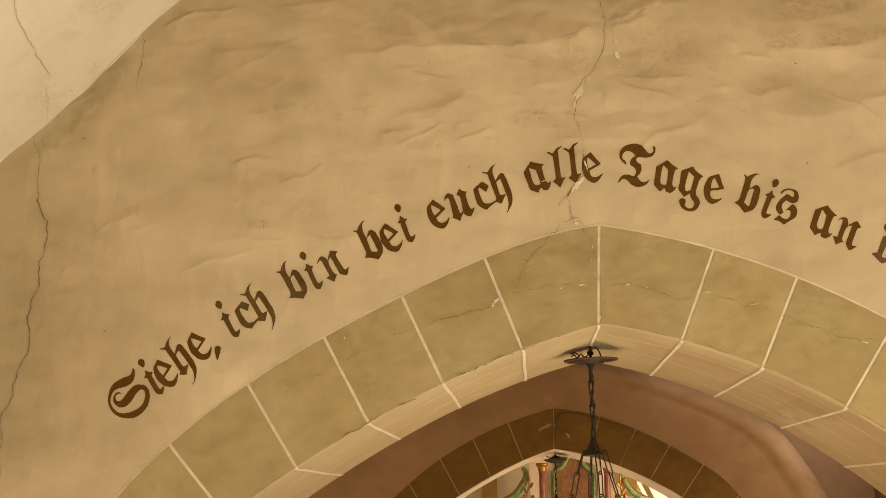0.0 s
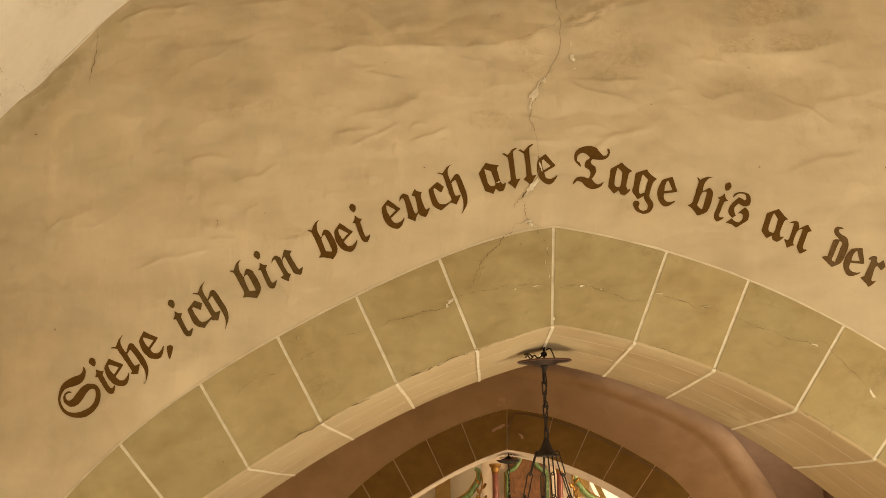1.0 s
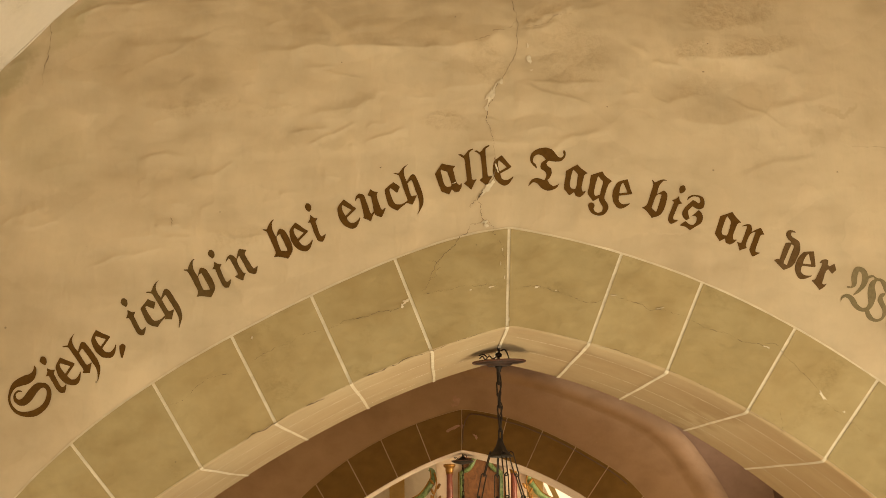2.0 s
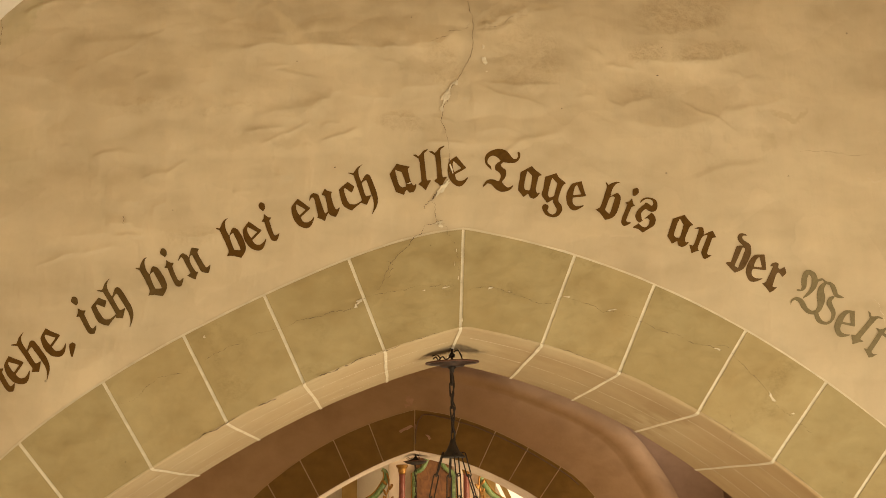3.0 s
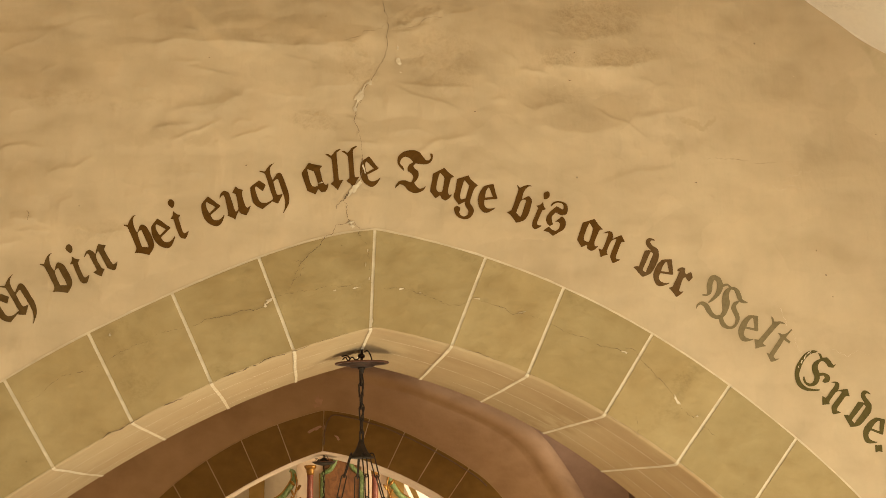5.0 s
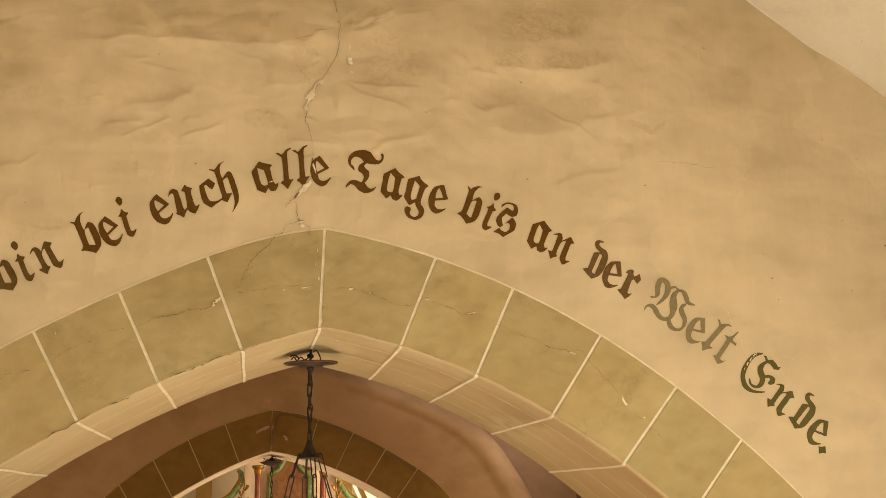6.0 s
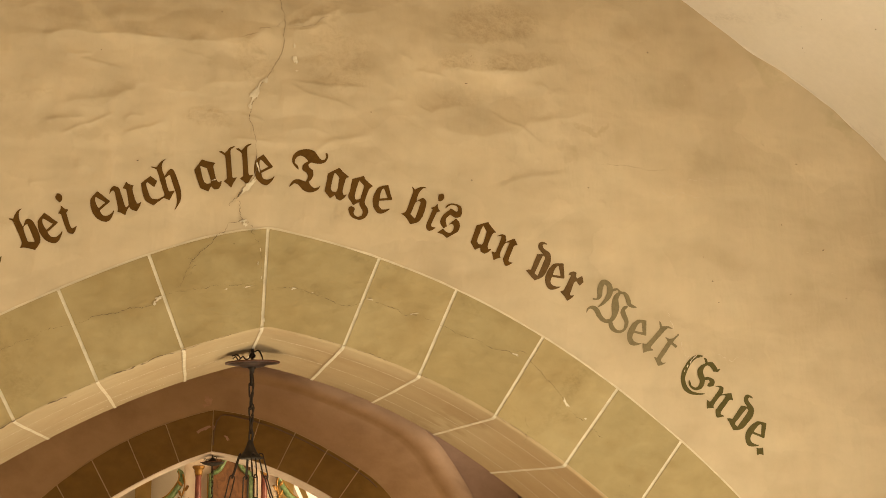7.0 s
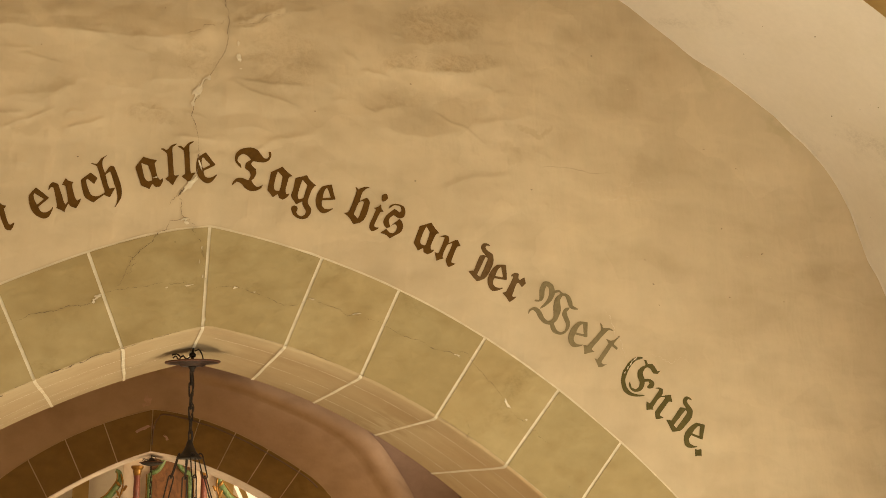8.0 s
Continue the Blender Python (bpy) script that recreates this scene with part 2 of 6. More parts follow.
    c = mixed(nt, mould_shade, c, mixed(nt, 1.0, c, (0.76, 0.78, 0.70), "MULTIPLY"))
    vo = node(nt, "ShaderNodeTexVoronoi", Scale=4.0)
    nt.links.new(v, vo.inputs["Vector"])
    c = mixed(nt, ramp(nt, vo.outputs["Distance"], [(0.012, (0.5, 0.5, 0.5)), (0.028, (0, 0, 0))]), c, (0.06, 0.045, 0.025))
    nt.links.new(c, bsdf.inputs["Base Color"])
    bsdf.inputs["Roughness"].default_value, bsdf.inputs["Specular IOR Level"].default_value = 0.88, 0.2
    b = nt.nodes.new("ShaderNodeBump")
    b.inputs["Strength"].default_value, b.inputs["Distance"].default_value = 0.8, 0.018
    nt.links.new(sums(nt, (n3.outputs["Fac"], 0.09), (n2.outputs["Fac"], 1.3), (n4.outputs["Fac"], 0.8), (n5.outputs["Fac"], sums(nt, (old, 0.8))), (old, -0.4), (coats[0], 0.04), (coats[1], 0.05)), b.inputs["Height"])
    nt.links.new(b.outputs["Normal"], bsdf.inputs["Normal"])


WALL_BASE, WALL_STAIN = (0.575, 0.468, 0.320), (0.525, 0.420, 0.280)
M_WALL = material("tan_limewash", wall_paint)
M_ROUGH = plaster("rough_tan_render", (0.585, 0.475, 0.323), (0.53, 0.42, 0.276), (0.475, 0.372, 0.24), bump=0.6, grain=0.8, pale=1.03)
M_VAULT = plaster("cream_limewash", (0.755, 0.685, 0.575), (0.735, 0.66, 0.55), (0.70, 0.62, 0.505), bump=0.35, amount=0.25, speck=0.2, grain=0.15, coarse=0.3, pale=1.015, trowel=2.0)
M_STONE = plaster("olive_paint", (0.395, 0.312, 0.156), (0.365, 0.278, 0.131), (0.295, 0.213, 0.091), bump=0.6, big=1.6, speck=0.4, coarse=0.1, pale=1.06, grain=0.2, trowel=0.35, vary=0.06)
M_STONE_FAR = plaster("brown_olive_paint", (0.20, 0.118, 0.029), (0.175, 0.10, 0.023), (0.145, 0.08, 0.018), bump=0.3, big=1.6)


def soffit_paint(nt, bsdf):
    """Pale ochre limewash; brown damp stains on the south side, warm light painted pinkish."""
    v, vs = coords(nt), coords(nt, (1.0, 1.6, 1.0))
    n1 = node(nt, "ShaderNodeTexNoise", Scale=1.6, Detail=4.0, Roughness=0.55, Distortion=0.4)
    n2 = node(nt, "ShaderNodeTexNoise", Scale=4.5, Detail=5.0, Roughness=0.6, Distortion=0.3)
    n3 = node(nt, "ShaderNodeTexNoise", Scale=26.0, Detail=5.0, Roughness=0.7)
    for n, w in ((n1, v), (n2, vs), (n3, v)):
        nt.links.new(w, n.inputs["Vector"])
    c = ramp(nt, n1.outputs["Fac"], [(0.36, (0.455, 0.340, 0.198)), (0.62, (0.495, 0.388, 0.235))])
    c = mixed(nt, 1.0, c, ramp(nt, n2.outputs["Fac"], [(0.30, (0.95, 0.945, 0.93)), (0.55, (1.0, 1.0, 1.0)), (0.72, (1.03, 1.03, 1.02))]), "MULTIPLY")
    c = mixed(nt, 1.0, c, ramp(nt, n3.outputs["Fac"], [(0.3, (0.965, 0.965, 0.965)), (0.7, (1.02, 1.02, 1.02))]), "MULTIPLY")
    sx = nt.nodes.new("ShaderNodeSeparateXYZ")
    nt.links.new(v, sx.inputs[0])

    def band(src, a, b, k=1.0):
        m = nt.nodes.new("ShaderNodeMapRange")
        m.interpolation_type = "SMOOTHSTEP"
        for key, val in zip(("From Min", "From Max", "To Min", "To Max"), (a, b, 0.0, k)):
            m.inputs[key].default_value = val
        nt.links.new(src, m.inputs["Value"])
        return m.outputs["Result"]

    damp = sums(nt, (patch_mask(nt, flat_place(nt, 0.3, 3.0), ((0.62, 0.74, 0.42, 0.09, -24, 0.8), (1.02, 0.60, 0.15, 0.06, -32, 1.0)), 0.35), band(sx.outputs[1], 0.05, 0.35)))
    c = mixed(nt, damp, c, mixed(nt, 1.0, c, (0.80, 0.745, 0.68), "MULTIPLY"))
    # warm reflected light on the south side, put into the colour
    rosy_light = band(sx.outputs[0], 0.9, 1.7, 0.8)
    c = mixed(nt, rosy_light, c, mixed(nt, 1.0, c, (1.05, 0.95, 0.84), "MULTIPLY"))
    nt.links.new(c, bsdf.inputs["Base Color"])
    bsdf.inputs["Roughness"].default_value, bsdf.inputs["Specular IOR Level"].default_value = 0.88, 0.2
    b = nt.nodes.new("ShaderNodeBump")
    b.inputs["Strength"].default_value, b.inputs["Distance"].default_value = 0.25, 0.018
    nt.links.new(sums(nt, (n3.outputs["Fac"], 0.3), (n2.outputs["Fac"], 1.5)), b.inputs["Height"])
    nt.links.new(b.outputs["Normal"], bsdf.inputs["Normal"])


M_SOFFIT = material("pale_ochre_limewash", soffit_paint)
# copy of the brown limewash for the shaded crossing, its greyer tone painted in
M_SHADE = plaster("shaded_brown_limewash", (0.36, 0.248, 0.165), (0.32, 0.215, 0.14), (0.28, 0.185, 0.12), bump=0.3, amount=0.5)
M_OCHRE = plaster("ochre_paint", (0.50, 0.34, 0.13), (0.45, 0.30, 0.11), (0.38, 0.24, 0.08), bump=0.3)
M_LINE = plaster("faded_line_paint", (0.68, 0.59, 0.43), (0.62, 0.53, 0.37), (0.56, 0.46, 0.31), bump=0.2, big=3.0, amount=0.5)
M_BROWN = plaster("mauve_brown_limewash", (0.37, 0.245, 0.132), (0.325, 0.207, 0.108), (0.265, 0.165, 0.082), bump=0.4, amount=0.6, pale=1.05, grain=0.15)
M_WHITE = plaster("white_joint_paint", (0.74, 0.66, 0.50), (0.69, 0.61, 0.45), (0.60, 0.51, 0.36), bump=0.2, big=3.0, amount=0.5)
M_PALE = plaster("pinkish_pale_limewash", (0.66, 0.55, 0.45), (0.60, 0.49, 0.39), (0.52, 0.41, 0.31), bump=0.6, big=3.0, amount=0.5, pale=1.05)
M_BARE = plaster("bare_pinkish_plaster", (0.43, 0.27, 0.16), (0.38, 0.23, 0.13), (0.33, 0.19, 0.10), bump=0.3, big=4.0)
M_FLOOR = plaster("sandstone_floor", (0.34, 0.27, 0.19), (0.28, 0.22, 0.15), (0.24, 0.18, 0.12), rough=0.6)

# ---------------------------------------------------------------- mesh helpers


def mesh_object(name, verts, faces, mat, parent=None, smooth=False, label=""):
    me = bpy.data.meshes.new(name)
    me.from_pydata([tuple(v) for v in verts], [], faces)
    me.materials.append(mat)
    if smooth:
        me.polygons.foreach_set("use_smooth", [True] * len(me.polygons))
    me.update()
    ob = new(name, me)
    ob.parent = parent
    if label:
        ob["label"] = label
    return ob


def part(name, bm, mat, parent, label="", smooth=True):
    me = bpy.data.meshes.new(name)
    bm.to_mesh(me)
    bm.free()
    me.materials.append(mat)
    if smooth:
        me.polygons.foreach_set("use_smooth", [True] * len(me.polygons))
    ob = new(name, me)
    ob.parent = parent
    if label:
        ob["label"] = label
    return ob


def grid_faces(rows, cols, closed=False, flip=False):
    out = []
    for i in range(rows - 1):
        for j in range(cols if closed else cols - 1):
            k = (j + 1) % cols
            q = (i * cols + j, i * cols + k, (i + 1) * cols + k, (i + 1) * cols + j)
            out.append(q[::-1] if flip else q)
    return out


def step(a, b, v):
    t = min(1.0, max(0.0, (v - a) / (b - a)))
    return t * t * (3 - 2 * t)


# ledges where one coat of plaster laps over another: points (x, height over the eye), height of the lip, how far it runs out above and below
LEDGES = [([(-1.30, 2.285), (-1.13, 2.305), (-0.93, 2.327), (-0.80, 2.330), (-0.69, 2.333), (-0.556, 2.322), (-0.396, 2.320), (-0.221, 2.328), (-0.06, 2.324)], 0.020, 0.075, 0.16),
          ([(-0.30, 2.338), (-0.12, 2.352), (0.0, 2.43)], 0.006, 0.03, 0.05),
          ([(-1.02, 1.972), (-0.856, 1.997), (-0.751, 2.014), (-0.66, 2.053), (-0.60, 2.12)], 0.009, 0.05, 0.06),
          ([(-0.33, 2.112), (-0.182, 2.128), (-0.07, 2.140)], 0.007, 0.06, 0.05),
          ([(0.06, 2.43), (0.14, 2.452), (0.22, 2.490), (0.37, 2.545)], 0.012, 0.03, 0.014),
          ([(0.07, 2.415), (0.16, 2.425), (0.28, 2.475)], 0.008, 0.012, 0.03),
          ([(0.70, 1.945), (0.83, 1.952), (0.954, 1.926), (1.063, 1.920), (1.174, 1.942), (1.286, 1.979), (1.40, 2.01)], 0.006, 0.06, 0.04),
          ([(0.80, 2.262), (0.92, 2.268), (1.05, 2.262), (1.25, 2.275), (1.46, 2.33)], 0.007, 0.03, 0.03),
          ([(0.88, 2.405), (1.02, 2.41), (1.22, 2.44), (1.36, 2.50)], 0.006, 0.04, 0.03),
          ([(-1.92, 2.052), (-1.80, 2.028), (-1.691, 2.007), (-1.555, 2.018), (-1.42, 2.06)], 0.008, 0.05, 0.07),
          ([(-1.36, 2.085), (-1.25, 2.03), (-1.151, 2.013), (-1.02, 2.03)], 0.006, 0.04, 0.05),
          ([(-2.02, 2.40), (-1.80, 2.33), (-1.60, 2.345), (-1.38, 2.42)], 0.009, 0.07, 0.08),
          ([(-1.60, 2.56), (-1.37, 2.575), (-1.22, 2.60)], 0.007, 0.02, 0.05),
          ([(-0.42, 1.99), (-0.32, 1.972), (-0.20, 1.968)], 0.005, 0.02, 0.05),
          ([(-2.32, 1.70), (-2.05, 1.74), (-1.80, 1.72)], 0.006, 0.06, 0.07),
          ([(-1.45, 1.405), (-1.32, 1.365), (-1.14, 1.385)], 0.005, 0.02, 0.03)]
dice = random.Random(7)
for _ in range(230):
    x, h = dice.uniform(-2.7, 1.7), dice.uniform(0.9, 2.72)
    half, lean = dice.choice((0.018, 0.025, 0.04, 0.08, 0.14)) * dice.uniform(0.7, 1.5), dice.uniform(-0.25, 0.55) * dice.choice((1, 1, -1))
    if h > 1.72 - 0.17 * x * x + (0.25 if x > 0.4 else 0.0):
        LEDGES.append(([(x - half, h - lean * half), (x, h + dice.uniform(-0.1, 0.2) * half), (x + half, h + lean * half)], min(0.006, 0.0018 + 0.045 * half) * dice.uniform(0.6, 1.2), dice.uniform(0.006, 0.025), dice.uniform(0.008, 0.04)))
LEDGE_BINS = {}
for ledge in LEDGES:
    for k in range(math.floor(ledge[0][0][0] * 10), math.floor(ledge[0][-1][0] * 10) + 1):
        LEDGE_BINS.setdefault(k, []).append(ledge)


def ledge_relief(x, h):
    out = 0.0
    for pts, lip, above, below in LEDGE_BINS.get(math.floor(x * 10), ()):
        if not pts[0][0] < x < pts[-1][0] or abs(h - pts[0][1]) > 0.9:
            continue
        for (xa, ha), (xb, hb) in zip(pts, pts[1:]):
            if xa <= x <= xb:
                f = (x - xa) / (xb - xa)
                edge = ha + (hb - ha) * f * f * (3 - 2 * f)
                break
        edge += 0.010 * noise.noise(Vector((x * 9, lip * 999, 0.0))) + 0.004 * noise.noise(Vector((x * 31, lip * 999, 4.0)))
        d = h - edge
        run = (x - pts[0][0]) / (pts[-1][0] - pts[0][0])
        out += lip * min(1.0, 4.5 * run, 4.5 * (1 - run)) * math.exp(-d / above if d > 0 else d / below)
    return out


def relief(x, z):
    """How far the plaster of the arch wall swells out of its plane: broad waves, the lips of lapping coats and a cove
    along the south vault, shaped to darken the wall there.
    """
    h = z - EYE
    a = noise.noise(Vector((x * 0.9, 3.1, z * 1.3))) * 0.012
    sway = 0.16 * noise.noise(Vector((x * 2.3, 5.5, z * 2.3)))
    # soft pillows left by the trowel, with creases between them
    b = abs(noise.noise(Vector((x * 1.7 + sway, 7.7, (z + sway + 0.12 * x) * 3.6)))) * 0.017
    c = abs(noise.noise(Vector((x * 4.3 - sway, 1.4, (z + sway) * 8.0)))) * 0.009 + noise.noise(Vector((x * 12.0, 9.4, z * 17.0))) * 0.0026
    calm = (0.30 + 0.70 * step(1.65, 2.0, h)) * (1 - 0.7 * step(1.0, 2.2, x))
    out = a + (b + c) * calm + 1.6 * ledge_relief(x, h)
    if x > 0.8 and h > 0.3:
        off = (1 - math.hypot((x - V_X) / V_A, (z - V_Z) / V_B)) * 3.0
        out += SHADE_COVE * max(0.0, 1 - max(0.0, off) / 0.45) ** 2
    return out


# swelling added along the south vault so the wall shades off towards it
SHADE_COVE = 0.035

# ---------------------------------------------------------------- the two pointed arches
SPRING_Z = EYE - 2.0


def poly(c, x):
    v = 0.0
    for k in c:
        v = v * x + k
    return v


def arch_curve(left, right, reach, foot):
    """A pointed arch as a list of (x, z), left foot to right foot: a cubic on each side, then a bend into upright jambs."""
    def side(c, s):
        pts = []
        n = 46
        for i in range(n + 1):
            x = s * reach * i / n
            pts.append((x, EYE + poly(c, x)))
        x1, z1 = pts[-1]
        slope = (pts[-1][1] - pts[-2][1]) / (pts[-1][0] - pts[-2][0])
        k = (s * foot - x1) * 0.75
        p = [(x1, z1), (x1 + k, z1 + slope * k), (s * foot, SPRING_Z + 0.8), (s * foot, SPRING_Z)]
        for i in range(1, 25):
            t = i / 24
            w = ((1 - t) ** 3, 3 * t * (1 - t) ** 2, 3 * t * t * (1 - t), t ** 3)
            pts.append((sum(a * q[0] for a, q in zip(w, p)), sum(a * q[1] for a, q in zip(w, p))))
        for i in range(1, 13):
            pts.append((s * foot, SPRING_Z * (1 - i / 12)))
        return pts
    a, b = side(left, -1), side(right, 1)
    return a[::-1] + b[1:]


EXT = arch_curve((-0.0562, -0.2300, -0.4314, 0.0943, 1.409), (-0.0009, -0.0093, -0.1367, -0.1645, 1.409), 2.25, 3.0)
INT = arch_curve((-0.0081, -0.1544, 0.2455, 0.928), (-0.0234, -0.1431, -0.1899, 0.928), 1.7, 2.53)
THICK = 1.32


def along(curve, x):
    """The point of an arch curve above x."""
    for (xa, za), (xb, zb) in zip(curve, curve[1:]):
        if xa <= x <= xb and xb > xa:
            f = (x - xa) / (xb - xa)
            return (x, za + f * (zb - za))
    return curve[0] if x < 0 else curve[-1]


# nave vault line on the wall: half an ellipse, its uneven edge fitted to the camera's view, then upright walls
V_X, V_A, V_Z, V_B = 0.24, 3.5, EYE + 0.62, 2.52


# swellings of the vault's edge, in metres, fitted to the camera's view, along its arc in degrees from the north
# springing
V_BUMPS = ((0, 0.0), (20, 0.10), (27.0, 0.073), (30.4, 0.031), (34.3, 0.006), (37.6, 0.001), (41.5, 0.018), (45.7, 0.058), (50.25, 0.093), (62, 0.06), (90, 0.0), (110, 0.0), (122.1, 0.0), (126.3, -0.028), (131.35, -0.054), (136.9, -0.029), (140.6, -0.015), (144.7, -0.004), (149.1, 0.009), (155.1, -0.014), (160.8, -0.064), (164.55, -0.060), (180, 0.0))


def bump_at(a):
    d = math.degrees(a)
    n = len(V_BUMPS)
    for i in range(n - 1):
        (da, va), (db, vb) = V_BUMPS[i], V_BUMPS[i + 1]
        if da <= d <= db:
            # cubic through the knots, with slopes taken from the neighbours
            dp, vp = V_BUMPS[max(0, i - 1)]
            dn, vn = V_BUMPS[min(n - 1, i + 2)]
            sa = (vb - vp) / (db - dp)
            sb = (vn - va) / (dn - da)
            w = db - da
            f = (d - da) / w
            return ((2 * f ** 3 - 3 * f ** 2 + 1) * va + (f ** 3 - 2 * f ** 2 + f) * w * sa
                    + (3 * f ** 2 - 2 * f ** 3) * vb + (f ** 3 - f ** 2) * w * sb)
    return 0.0


def vault_point(a, y=0.0):
    w = bump_at(a) * math.exp(y * 0.35)
    w += (0.03 * noise.noise(Vector((a * 2.6, y * 0.35, 4.2))) + 0.018 * noise.noise(Vector((a * 7.0, y * 0.8, 8.8)))) * min(1.0, -y)
    return (V_X - (V_A + w) * math.cos(a), V_Z + (V_B + w) * math.sin(a))


N_OUT = len(EXT)
OUTLINE = []
for i in range(13):
    OUTLINE.append((V_X - V_A, V_Z * i / 13))
m_arc = N_OUT - 26
for i in range(m_arc):
    a = math.pi * i / (m_arc - 1)
    x, z = vault_point(a)
    OUTLINE.append((x - 0.05 * math.cos(a), z + 0.05 * math.sin(a)))
for i in range(13):
    OUTLINE.append((V_X + V_A, V_Z * (12 - i) / 13))

wall_arch = tagged(new("wall_chancel_arch"), "tan plastered chancel arch wall with cracks and painted voussoirs", "wall", kind="structure")


def wall_sheet(name, y, inner, outer, rows, mat, parent, swell, flip=False, push=0.0):
    verts = []
    for j in range(rows):
        f = j / (rows - 1)
        for (xa, za), (xb, zb) in zip(inner, outer):
            x, z = xa + f * (xb - xa), za + f * (zb - za)
            yy = y - (relief(x, z) * swell if swell else 0.0)
            verts.append((x, yy, z))
    return mesh_object(name, verts, grid_faces(rows, len(inner), flip=not flip), mat, parent, smooth=True)


def finer(curve, k):
    """The same line with k points for each one."""
    return [(a[0] + (b[0] - a[0]) * i / k, a[1] + (b[1] - a[1]) * i / k) for a, b in zip(curve, curve[1:]) for i in range(k)] + [curve[-1]]


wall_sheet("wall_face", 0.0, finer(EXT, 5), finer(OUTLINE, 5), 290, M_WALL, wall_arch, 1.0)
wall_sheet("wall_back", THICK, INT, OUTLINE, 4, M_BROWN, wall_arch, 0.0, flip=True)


def arris(x, y):
    """How far the edge of an arch is worn round: sharp on the north side of the chancel arch, soft on its south side."""
    return 0.009 + (0.006 * step(0.02, 0.5, x) if y < 1 else 0.0)


def lift(p, q, d):
    """Move p towards q by d metres."""
    l = math.hypot(q[0] - p[0], q[1] - p[1])
    return (p[0] + (q[0] - p[0]) * d / l, p[1] + (q[1] - p[1]) * d / l)


def soffit_sheet(name, curve, outer, y0, y1, mat, parent, rows=12, rough=0.003):
    """The underside of an arch; its front arris is worn round."""
    verts = []
    for k in range(5):
        a = math.pi / 2 * k / 5
        for p, q in zip(curve, outer):
            r = arris(p[0], y0)
            x, z = lift(p, q, r * (1 - math.sin(a)))
            verts.append((x, y0 + r * (1 - math.cos(a)), z))
    for j in range(rows):
        for x, z in curve:
            r = arris(x, y0)
            y = y0 + r + (y1 - y0 - r) * j / (rows - 1)
            w = rough * noise.noise(Vector((x * 2.0, y * 2.0, z * 2.0))) if 0 < j < rows - 1 else 0
            verts.append((x + w, y, z + w))
    return mesh_object(name, verts, grid_faces(rows + 5, len(curve)), mat, parent, smooth=True)




def ring_base(name, inner, outer, y, mat, parent, swell=1.0):
    v, rows = [], 12
    inner = [lift(p, q, arris(p[0], y)) for p, q in zip(inner, outer)]
    for j in range(rows):
        f = j / (rows - 1)
        for (xa, za), (xb, zb) in zip(inner, outer):
            x, z = xa + f * (xb - xa), za + f * (zb - za)
            v.append((x, y - relief(x, z) * swell * min(1, 4 * f), z))
    return mesh_object(name, v, grid_faces(rows, len(inner), flip=True), mat, parent, smooth=True)


def sub_curve(curve, xa, xb, n):
    return [along(curve, xa + (xb - xa) * i / n) for i in range(n + 1)]


def voussoir(a, b, y, mat, parent, gap=0.0075, top=0.004, back=0.03, swell=1.0, inner=INT, outer=EXT):
    """One painted arch stone between the joints a and b, each (inner x, outer x): a shallow wedge with a raised face."""
    n = 8
    lo, hi = sub_curve(inner, a[0], b[0], n), sub_curve(outer, a[1], b[1], n)
    hi = [lift(h, l, top) for h, l in zip(hi, lo)]
    lo = [lift(l, h, arris(l[0], y)) for h, l in zip(hi, lo)]
    lo[0], lo[n] = lift(lo[0], lo[1], gap), lift(lo[n], lo[n - 1], gap)
    hi[0], hi[n] = lift(hi[0], hi[1], gap), lift(hi[n], hi[n - 1], gap)
    verts, rows = [], 6
    for j in range(rows):
        f = j / (rows - 1)
        for l, h in zip(lo, hi):
            x, z = l[0] + f * (h[0] - l[0]), l[1] + f * (h[1] - l[1])
            verts.append((x, y - relief(x, z) * swell * min(1, 4 * f), z))
    faces = grid_faces(rows, n + 1, flip=True)
    k = len(verts)
    rim = list(range(n + 1)) + [j * (n + 1) + n for j in range(1, rows)] + [(rows - 1) * (n + 1) + i for i in range(n - 1, -1, -1)] + [j * (n + 1) for j in range(rows - 2, 0, -1)]
    for r in rim:
        x, _, z = verts[r]
        verts.append((x, y + back, z))
    m = len(rim)
    for i in range(m):
        faces.append((rim[i], k + i, k + (i + 1) % m, rim[(i + 1) % m]))
    return mesh_object("voussoir", verts, faces, mat, parent)


# joints as (inner x, outer x)
JOINTS = [(-2.33, -2.80), (-2.06, -2.42), (-1.76, -2.041), (-1.438, -1.678), (-1.101, -1.317), (-0.751, -0.946), (-0.377, -0.55),
          (-0.02, 0.0), (0.362, 0.537), (0.725, 0.916), (1.093, 1.348), (1.437, 1.722), (1.75, 2.04), (2.05, 2.42), (2.33, 2.80)]
soffit_sheet("arch_soffit", INT, EXT, -0.005, THICK, M_SOFFIT, wall_arch)
ring_base("joint_bed", INT, EXT, -0.001, M_WHITE, wall_arch)
for a, b in zip(JOINTS, JOINTS[1:]):
    voussoir(a, b, -0.005, M_STONE, wall_arch)


def ribbon(name, pts, width, normal_shift, mat, parent, label=""):
    """A thin strip along a list of 3D points; normal_shift gives the side vector at each point."""
    verts = []
    for i, p in enumerate(pts):
        w = width(i) if callable(width) else width
        s = normal_shift(i)
        verts += [(p[0] - s[0] * w / 2, p[1] - s[1] * w / 2, p[2] - s[2] * w / 2), (p[0] + s[0] * w / 2, p[1] + s[1] * w / 2, p[2] + s[2] * w / 2)]
    faces = [(2 * i, 2 * i + 1, 2 * i + 3, 2 * i + 2) for i in range(len(pts) - 1)]
    return mesh_object(name, verts, faces, mat, parent, label=label)


